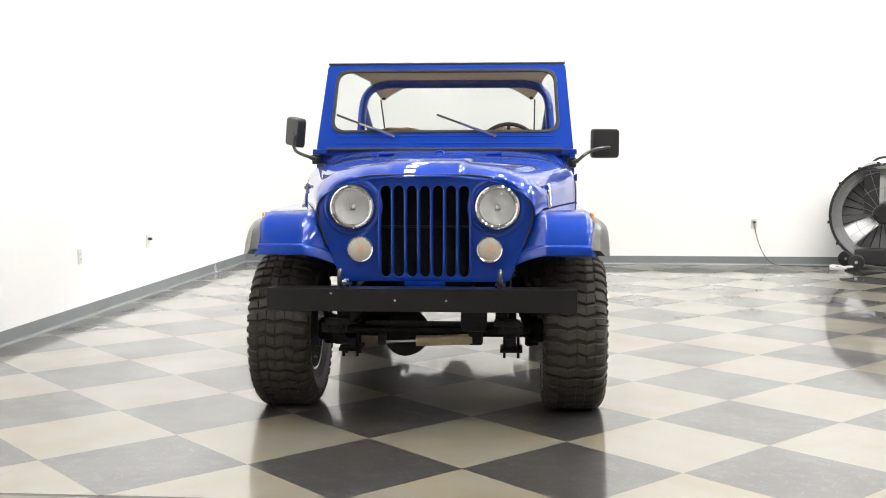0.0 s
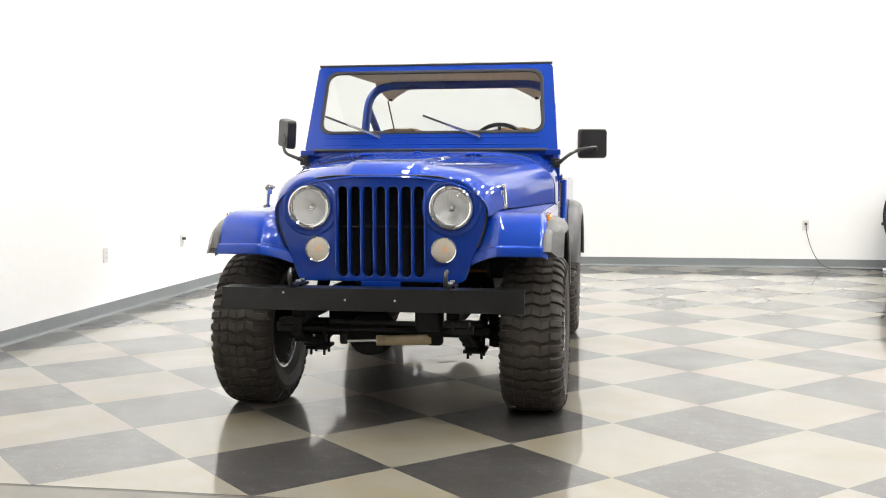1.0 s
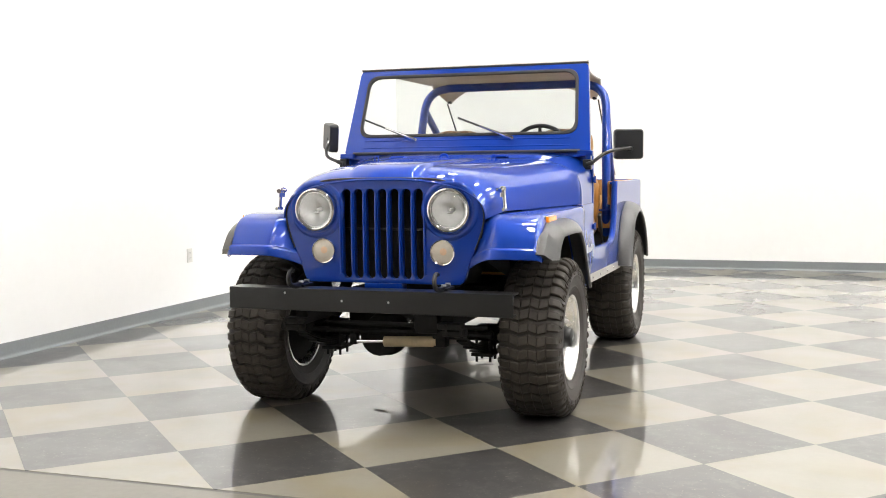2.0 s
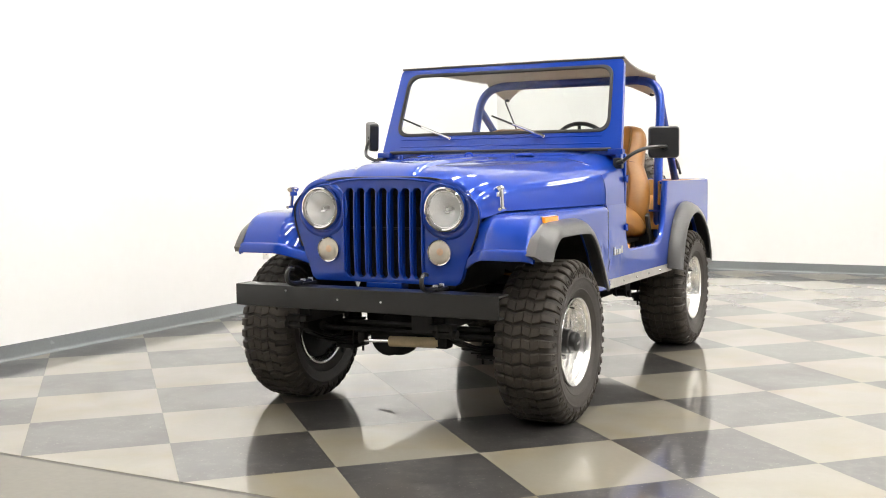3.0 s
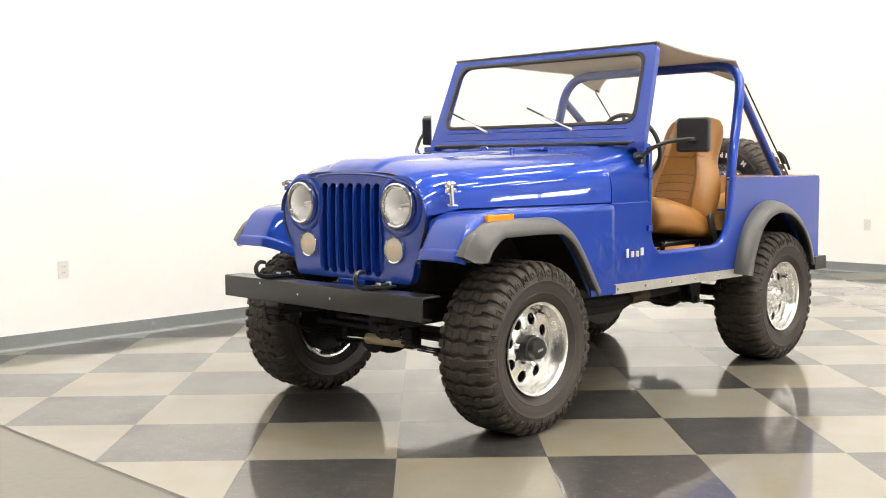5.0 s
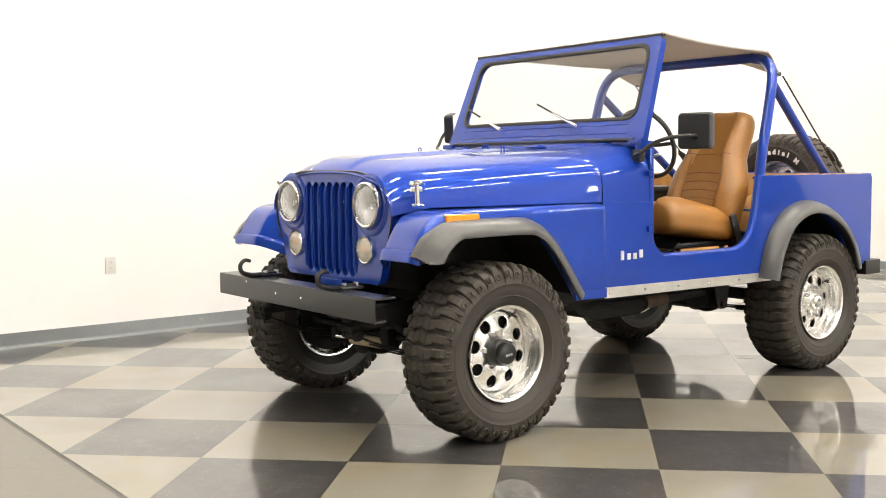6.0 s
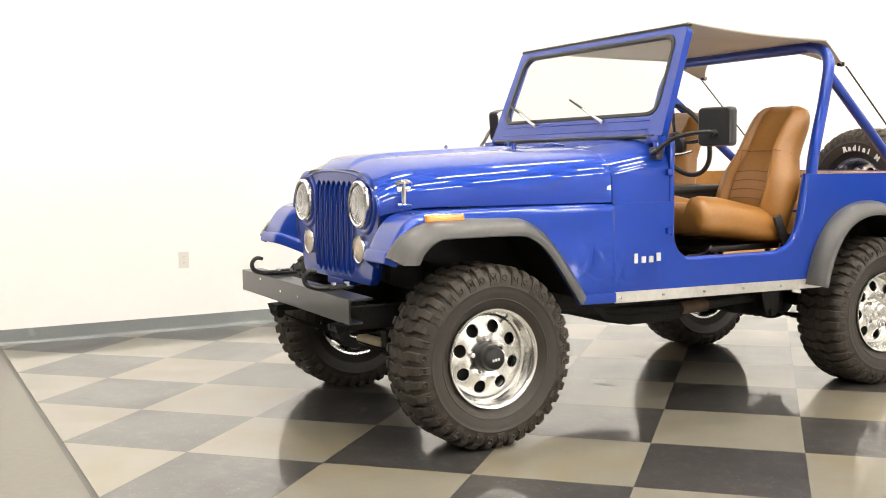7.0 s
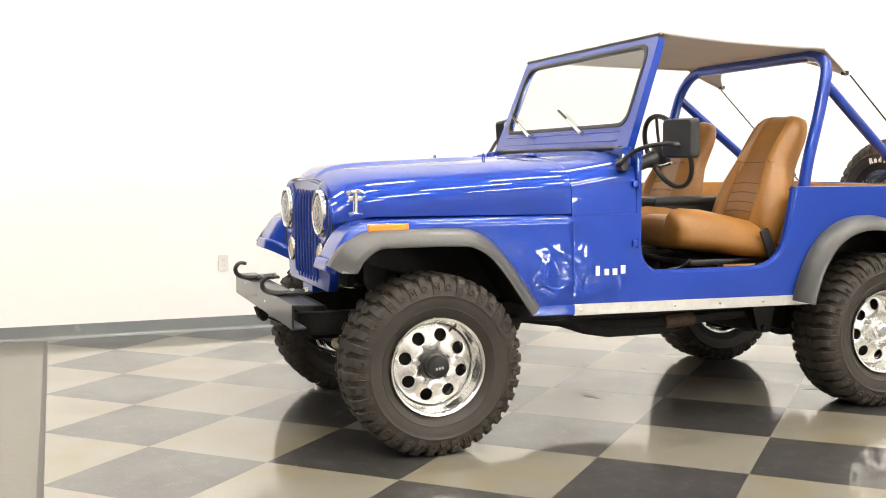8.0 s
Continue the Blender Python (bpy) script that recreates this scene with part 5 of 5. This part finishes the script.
def seat(cx):
    up = Vector((0, -0.10, 1))
    bm = bmesh.new()
    st = [(1.004, 0.872, 0.19, 0.030), (1.008, 0.875, 0.222, 0.060), (1.024, 0.878, 0.240, 0.077), (1.07, 0.878, 0.248, 0.083), (1.18, 0.868, 0.252, 0.084), (1.32, 0.842, 0.252, 0.082), (1.46, 0.814, 0.248, 0.080), (1.555, 0.797, 0.236, 0.070), (1.59, 0.79, 0.21, 0.03)]
    low = [((cx, y, z), w, t, up) for y, z, w, t in st]
    cushion(bm, low, 3.2)
    base = part("seat", bm, VINYL, car, "tan vinyl high-back bucket seat", 60, even=False)
    bm = bmesh.new()
    st = [(1.545, 0.79, 0.205, 0.02), (1.54, 0.81, 0.236, 0.055), (1.555, 0.90, 0.250, 0.072), (1.590, 0.99, 0.252, 0.074), (1.622, 1.075, 0.240, 0.073), (1.648, 1.135, 0.212, 0.072), (1.670, 1.185, 0.189, 0.070), (1.692, 1.232, 0.184, 0.068), (1.713, 1.275, 0.184, 0.065), (1.735, 1.318, 0.184, 0.061), (1.754, 1.358, 0.180, 0.056), (1.770, 1.395, 0.169, 0.048), (1.782, 1.423, 0.148, 0.036), (1.789, 1.437, 0.107, 0.022), (1.792, 1.445, 0.05, 0.004)]
    back = Vector((0, -1, 0.34))
    high = [((cx, y, z), w, t, back) for y, z, w, t in st]
    cushion(bm, high, 3.0)
    rest = part("backrest", bm, VINYL, base, "tan vinyl backrest with built-in headrest", 60, even=False)
    # stitched pleats of the insert
    for f, half in ((2.45, 0.112), (2.95, 0.114), (3.5, 0.112), (4.1, 0.112), (6.0, 0.185)):
        bm = bmesh.new()
        tube(bm, [on_cushion(high, 3.0, half * q / 5, f + 0.10 * (1 - (q / 5) ** 2)) for q in range(-5, 6)], 0.0023, 6, 2)
        part("seam", bm, SEAM, rest)
    for s in (1, -1):
        bm = bmesh.new()
        tube(bm, [on_cushion(high, 3.0, s * (0.120 - 0.006 * abs(f - 3.5)), f) for f in (2.1, 2.5, 3.0, 3.5, 4.0, 4.5, 5.0, 5.5, 5.8)], 0.0019, 6, 2)
        part("seam", bm, SEAM, rest)
        bm = bmesh.new()
        tube(bm, [on_cushion(low, 3.2, s * 0.122, f) for f in (1.6, 2.2, 3.0, 4.0, 5.0, 6.0)], 0.0021, 6, 2)
        part("seam", bm, SEAM, base)
    bm = bmesh.new()
    box(bm, (cx, 1.32, 0.735), (0.40, 0.46, 0.03), 0.008)
    for x in (-0.17, 0.17):
        for y in (1.14, 1.50):
            rod(bm, (cx + x, y, 0.61), (cx + x, y, 0.74), 0.014, seg=8)
        rod(bm, (cx + x, 1.05, 0.625), (cx + x, 1.60, 0.625), 0.014, seg=8)
    tube(bm, [(cx + 0.10, 1.04, 0.70), (cx + 0.22, 1.03, 0.72), (cx + 0.24, 1.06, 0.76)], 0.006, 6, 3)
    part("seat_frame", bm, BLACK_PAINT, base, "black tubular seat base")
    bm = bmesh.new()
    sg = 1 if cx > 0 else -1
    box(bm, (0, 0, 0), (0.022, 0.045, 0.12), 0.006, pose(cx + sg * 0.275, 1.475, 0.835, 24, 0, 0))
    part("belt_buckle", bm, PLASTIC, base)
    bm = bmesh.new()
    box(bm, (0, 0, 0), (0.008, 0.045, 0.20), 0.002, pose(cx + sg * 0.28, 1.52, 0.735, 24, 0, 0))
    part("belt_strap", bm, SEAL, base)


seat(0.385)
seat(-0.385)
bm = bmesh.new()
box(bm, (0, 1.42, 0.82), (0.20, 0.44, 0.38), 0.03)
console = part("centre_console", bm, PLASTIC, car, "black padded centre console")
bm = bmesh.new()
box(bm, (0, 1.42, 1.008), (0.215, 0.46, 0.05), 0.02)
part("lid", bm, SEAL, console)
bm = bmesh.new()
tube(bm, [(0.02, 0.98, 0.72), (0.01, 1.02, 0.90), (0.0, 1.06, 1.02)], 0.008, 8, 4)
bmesh.ops.create_uvsphere(bm, u_segments=14, v_segments=10, radius=0.024, matrix=Matrix.Translation((0.0, 1.065, 1.035)))
part("gear_lever", bm, PLASTIC, car)

# front bumper: a black channel with two tow hooks
bm = bmesh.new()
plate(bm, [(-0.86, 0.545), (-0.86, 0.648), (-0.752, 0.648), (-0.752, 0.638), (-0.850, 0.638), (-0.850, 0.555), (-0.80, 0.555), (-0.80, 0.545)], 1.382, axes((-0.691, 0, 0), (0, 1, 0), (0, 0, 1)), (), 0.0042)
bumper = part("front_bumper", bm, BLACK_PAINT, car, "heavy satin black steel channel bumper", 30)
for x in (-0.114, 0.114, -0.40):
    bm = bmesh.new()
    lathe(bm, [(0.0, 0.004), (0.004, 0.003), (0.0055, 0.0)], axes((x, -0.860, 0.596 + (0.03 if x < -0.3 else 0)), (0, -1, 0), (1, 0, 0)), 12)
    part("bolt", bm, FAN_STEEL, bumper)
for s in (1, -1):
    bm = bmesh.new()
    x = s * 0.352
    tube(bm, [(x, -0.73, 0.660), (x, -0.80, 0.658), (x, -0.86, 0.660), (x, -0.905, 0.676), (x, -0.915, 0.708), (x, -0.893, 0.732), (x, -0.862, 0.728)], lambda f: 0.0145 - 0.006 * f, 8, 6)
    box(bm, (x, -0.755, 0.655), (0.05, 0.11, 0.012), 0.003)
    hook = part("tow_hook", bm, BLACK_PAINT, bumper, "black curled tow hook")
    for y in (-0.785, -0.725):
        bm = bmesh.new()
        rod(bm, (x, y, 0.658), (x, y, 0.676), 0.012, seg=6)
        part("bolt", bm, FAN_STEEL, hook)

# chassis and running gear
for s in (1, -1):
    bm = bmesh.new()
    box(bm, (s * 0.36, 0.93, 0.52), (0.06, 3.40, 0.10), 0.008)
    part("frame_rail", bm, CHASSIS, car, "black steel frame rail")
    for y0, name in ((AXLE_F, "front"), (AXLE_R, "rear")):
        bm = bmesh.new()
        x = s * (0.40 if name == "front" else 0.46)
        low, arc = HUB_Z - 0.047, 0.128 if name == "front" else 0.05
        for k in range(4):
            L = 0.50 - 0.10 * k
            rings = []
            for j in range(13):
                q = -1 + j / 6
                z = low + arc * (q * L / 0.5) ** 2 - 0.010 * k
                rings.append([Vector((x + a, y0 + q * L, z + b)) for a, b in ((-0.025, 0), (0.025, 0), (0.025, 0.008), (-0.025, 0.008))])
            loft(bm, rings, True, True)
        spring = part("leaf_spring", bm, CHASSIS, car, "black leaf spring pack")
        bm = bmesh.new()
        for dy in (-0.045, 0.045):
            for dx in (-0.034, 0.034):
                rod(bm, (x + dx, y0 + dy, low - 0.085), (x + dx, y0 + dy, HUB_Z + 0.042), 0.007, seg=8)
        box(bm, (x, y0, low - 0.046), (0.11, 0.15, 0.018), 0.003)
        box(bm, (x, y0, HUB_Z + 0.038), (0.09, 0.12, 0.012), 0.003)
        part("spring_plate", bm, CHASSIS, spring)
        for e in (-1, 1):
            bm = bmesh.new()
            wide = 0.5 if name == "front" and e < 0 else 1.0      # swinging shackle at the nose, fixed hangers elsewhere
            for dx in (-0.034, 0.034):
                plate(bm, [(v * wide, z) for v, z in ((-0.075, 0.50), (-0.038, low + arc - 0.012), (-0.018, low + arc - 0.022), (0.018, low + arc - 0.022), (0.038, low + arc - 0.012), (0.06, 0.50))], 0.010, axes((x + dx - 0.005, y0 + e * 0.50, 0), (0, 1, 0), (0, 0, 1)))
            box(bm, ((x + s * 0.36) / 2, y0 + e * 0.50, 0.488), (abs(x - s * 0.36) + 0.07, 0.12 * wide, 0.03), 0.006)
            rod(bm, (x - 0.055, y0 + e * 0.50, low + arc + 0.002), (x + 0.055, y0 + e * 0.50, low + arc + 0.002), 0.021, seg=10)
            part("shackle", bm, CHASSIS, spring)
        bm = bmesh.new()
        rod(bm, (x + s * 0.10, y0 + 0.08, 0.29), (x + s * 0.04, y0 + 0.20, 0.56), 0.026)
        rod(bm, (x + s * 0.07, y0 + 0.14, 0.43), (x + s * 0.03, y0 + 0.22, 0.61), 0.032)
        part("shock_absorber", bm, CHASSIS, car)
    bm = bmesh.new()
    rod(bm, (s * 0.50, AXLE_F, 0.305), (s * 0.50, AXLE_F, 0.445), 0.034)
    box(bm, (s * 0.53, AXLE_F, HUB_Z), (0.07, 0.10, 0.11), 0.02)
    rod(bm, (s * 0.50, AXLE_F - 0.02, 0.35), (s * 0.47, AXLE_F - 0.17, 0.40), 0.022)
    part("steering_knuckle", bm, CHASSIS, car)

for y0, x0, r in ((AXLE_F, -0.12, 0.115), (AXLE_R, 0.0, 0.12)):
    bm = bmesh.new()
    rod(bm, (-0.56, y0, HUB_Z), (0.56, y0, HUB_Z), 0.036, seg=18)
    axle = part("axle", bm, CHASSIS, car, "black solid axle tube")
    bm = bmesh.new()
    bmesh.ops.create_uvsphere(bm, u_segments=24, v_segments=14, radius=1.0, matrix=Matrix.LocRotScale((x0, y0, HUB_Z - 0.015), None, (r, r * 1.1, r)))
    rod(bm, (x0, y0, HUB_Z), (x0, y0 + (0.24 if y0 < 0 else -0.24), HUB_Z + 0.03), 0.07, 0.035)
    rod(bm, (x0, y0 - 0.118, HUB_Z - 0.015), (x0, y0 - 0.130, HUB_Z - 0.015), 0.10, 0.075, 20)
    part("differential", bm, CHASSIS, axle)

bm = bmesh.new()
rod(bm, (-0.46, -0.45, 0.395), (0.48, -0.45, 0.395), 0.013)
rod(bm, (-0.30, -0.46, 0.435), (0.46, -0.44, 0.43), 0.012)
part("tie_rod", bm, CHASSIS, car)
bm = bmesh.new()
rod(bm, (-0.055, -0.485, 0.352), (0.215, -0.485, 0.362), 0.026, seg=18)
damper = part("steering_damper", bm, DAMPER, car, "tan steering damper cylinder")
bm = bmesh.new()
rod(bm, (-0.20, -0.485, 0.346), (-0.05, -0.485, 0.352), 0.0085, seg=10)
part("rod", bm, CHROME, damper)
bm = bmesh.new()
box(bm, (0.23, -0.47, 0.385), (0.07, 0.07, 0.10), 0.012)
part("damper_bracket", bm, CHASSIS, damper)
part("damper_bracket", box(bmesh.new(), (-0.22, -0.47, 0.36), (0.04, 0.05, 0.06), 0.01), CHASSIS, damper)
bm = bmesh.new()
box(bm, (0.228, -0.62, 0.49), (0.12, 0.14, 0.12), 0.02)
part("steering_box", bm, CHASSIS, car)
for centre, size in (((0, -0.66, 0.56), (0.70, 0.06, 0.07)), ((0, 0.25, 0.53), (0.68, 0.09, 0.06)), ((0, 2.58, 0.53), (0.70, 0.06, 0.08))):
    part("crossmember", box(bmesh.new(), centre, size, 0.01), CHASSIS, car)
bm = bmesh.new()
box(bm, (0, 0.0, 0.74), (0.46, 0.62, 0.34), 0.06)
box(bm, (0, 0.0, 0.53), (0.30, 0.46, 0.12), 0.05)
rod(bm, (0, 0.3, 0.56), (0, 0.86, 0.52), 0.15, 0.09)
box(bm, (-0.235, 0.04, 0.468), (0.31, 0.42, 0.18), 0.03)
part("engine", bm, CHASSIS, car, "dark engine and gearbox")
bm = bmesh.new()
plate(bm, [(0.52, 0.50), (0.66, 0.38), (0.80, 0.355), (1.10, 0.355), (1.22, 0.39), (1.32, 0.50)], 0.66, axes((-0.33, 0, 0), (0, 1, 0), (0, 0, 1)), (), 0.01)
part("skid_plate", bm, CHASSIS, car, "black transfer case skid plate")
bm = bmesh.new()
plate(bm, [(1.42, 0.52), (1.50, 0.37), (1.62, 0.335), (1.84, 0.335), (1.88, 0.52)], 0.53, axes((-0.20, 0, 0), (0, 1, 0), (0, 0, 1)), (), 0.02)
plate(bm, [(2.24, 0.54), (2.26, 0.42), (2.56, 0.42), (2.58, 0.54)], 0.8, axes((-0.40, 0, 0), (0, 1, 0), (0, 0, 1)), (), 0.02)
part("fuel_tank", bm, CHASSIS, car)
bm = bmesh.new()
tube(bm, [(0.26, 0.20, 0.50), (0.30, 0.60, 0.44), (0.36, 1.0, 0.425), (0.38, 1.30, 0.435), (0.42, 1.7, 0.46)], 0.026, 10, 5)
pipe = part("exhaust_pipe", bm, CHASSIS, car, "sooty exhaust pipe")
bm = bmesh.new()
rod(bm, (0.376, 1.08, 0.424), (0.384, 1.24, 0.432), 0.034)
part("pipe_clamp", bm, RUST, pipe, "rusty brown clamp")
bm = bmesh.new()
rod(bm, (-0.12, AXLE_F + 0.24, 0.40), (-0.10, 0.70, 0.46), 0.026)
rod(bm, (0.0, 1.15, 0.46), (0.0, AXLE_R - 0.24, 0.40), 0.026)
part("prop_shaft", bm, CHASSIS, car)

# spare wheel on the tail
SPARE = pose(-0.004, 2.908, 0.96, 0, 0, -90)
wheel(SPARE, False, "spare_wheel")
bm = bmesh.new()
tube(bm, [(-0.16, 2.66, 0.80), (-0.16, 2.74, 0.86), (-0.004, 2.773, 0.96)], 0.02, 8, 4)
box(bm, (-0.004, 2.742, 0.96), (0.22, 0.062, 0.22), 0.02)
box(bm, (-0.08, 2.665, 0.92), (0.30, 0.045, 0.26), 0.01)
part("spare_carrier", bm, BLACK_PAINT, car, "black spare wheel carrier")
# raised white sidewall lettering, one letter at a time along the arc
for k, ch in enumerate("Radial M"):
    if ch == " ":
        continue
    curve = bpy.data.curves.new("letter", "FONT")
    curve.body, curve.size, curve.extrude, curve.align_x, curve.offset = ch, 0.043, 0.0015, "CENTER", 0.0026
    tmp = new("letter", curve)
    bpy.context.view_layer.update()
    me = bpy.data.meshes.new_from_object(tmp.evaluated_get(bpy.context.evaluated_depsgraph_get()))
    bpy.data.objects.remove(tmp)
    a = radians(105 - 7.8 * k)
    rr = 0.252
    at = Matrix.Translation((-0.004 + rr * math.cos(a), 2.7625, 0.96 + rr * math.sin(a))) @ axes((0, 0, 0), (math.sin(a), 0, -math.cos(a)), (math.cos(a), 0, math.sin(a)))
    me.transform(at)
    bm = bmesh.new()
    bm.from_mesh(me)
    part("letter", bm, WHITE_INK, car, "raised white sidewall letter")

# ---- dark scuffs on the wax ----
for x, y, r, squash, turn in ((0.07, 0.846, 0.055, 0.35, 20), (-0.08, -0.47, 0.05, 0.4, -30), (0.50, 3.78, 0.06, 0.45, 40), (0.34, 2.03, 0.06, 0.18, 65), (-0.50, 1.50, 0.04, 0.3, 10)):
    bm = bmesh.new()
    rim = []
    for k in range(22):
        a = 2 * math.pi * k / 22
        q = r * (1 + 0.55 * noise.noise(Vector((math.cos(a) * 1.4 + x * 9, math.sin(a) * 1.4, y * 7))))
        rim.append((q * math.cos(a), q * squash * math.sin(a)))
    plate(bm, rim, 0.0006, pose(x, y, 0.0002, 0, 0, turn))
    part("scuff_mark", bm, JOINT, floor, "dark scuff on the wax")

# ---- floor tiles, laid on the diagonal ----
TILE, CORNER = 0.6096, Vector((0.2126, -1.3960))
AX, AY = Vector((math.sqrt(0.5), math.sqrt(0.5))), Vector((-math.sqrt(0.5), math.sqrt(0.5)))


def clip(poly, axis, limit, keep_above):
    out = []
    for i in range(len(poly)):
        p, q = poly[i - 1], poly[i]
        dp, dq = (p[axis] - limit) * (1 if keep_above else -1), (q[axis] - limit) * (1 if keep_above else -1)
        if dp >= 0:
            out.append(p)
        if dp * dq < 0:
            out.append(p + (q - p) * (dp / (dp - dq)))
    return out


def tile_bmesh(bm, poly):
    """A thin tile with a narrow chamfer."""
    c = sum(poly, Vector((0, 0))) / len(poly)
    rings = []
    for k, z in ((0.0, -0.005), (0.0, -0.0002), (0.0004, 0.0)):
        rings.append([Vector((*(p + (c - p).normalized() * k), z)) for p in poly])
    rows = loft(bm, rings, True)
    bm.faces.new(rows[-1])
    return bm


whole = {}
rest = {0: bmesh.new(), 1: bmesh.new()}
for i in range(-16, 46):
    for j in range(-30, 26):
        dark = (i + j) % 2
        c = CORNER + (AX * (i + 0.5) + AY * (j + 0.5)) * TILE
        h = (TILE - 0.0004) / 2
        poly = [c + AX * h * a + AY * h * b for a, b in ((-1, -1), (1, -1), (1, 1), (-1, 1))]
        cut = poly
        for axis, limit, above in ((0, LEFT, True), (0, RIGHT, False), (1, EDGE + 0.011, True), (1, BACK if c.x < BEND - 0.2 else DEEP, False)):
            cut = clip(cut, axis, limit, above) if cut else cut
        if len(cut) < 3 or max((p - q).length for p in cut for q in cut) < 0.03:
            continue
        material = TILE_DARK if dark else TILE_LIGHT
        if c.x > 5.9 or c.y > BACK:
            tile_bmesh(rest[dark], cut)
            continue
        untouched = len(cut) == 4 and all((p - q).length < 1e-6 for p, q in zip(sorted(cut, key=lambda v: v[:]), sorted(poly, key=lambda v: v[:])))
        if untouched and dark in whole:
            ob = new("tile", whole[dark])
        else:
            bm = bmesh.new()
            tile_bmesh(bm, [p - c for p in (poly if untouched else cut)])
            ob = part("tile", bm, material, None, "", 2, even=False)
            if untouched:
                whole[dark] = ob.data
        ob.parent = floor
        ob.location = (c.x, c.y, 0)
for dark, bm in rest.items():
    ob = part("far_tile", bm, TILE_DARK if dark else TILE_LIGHT, floor, "", 2, even=False)
    ob["kind"] = "stuff"
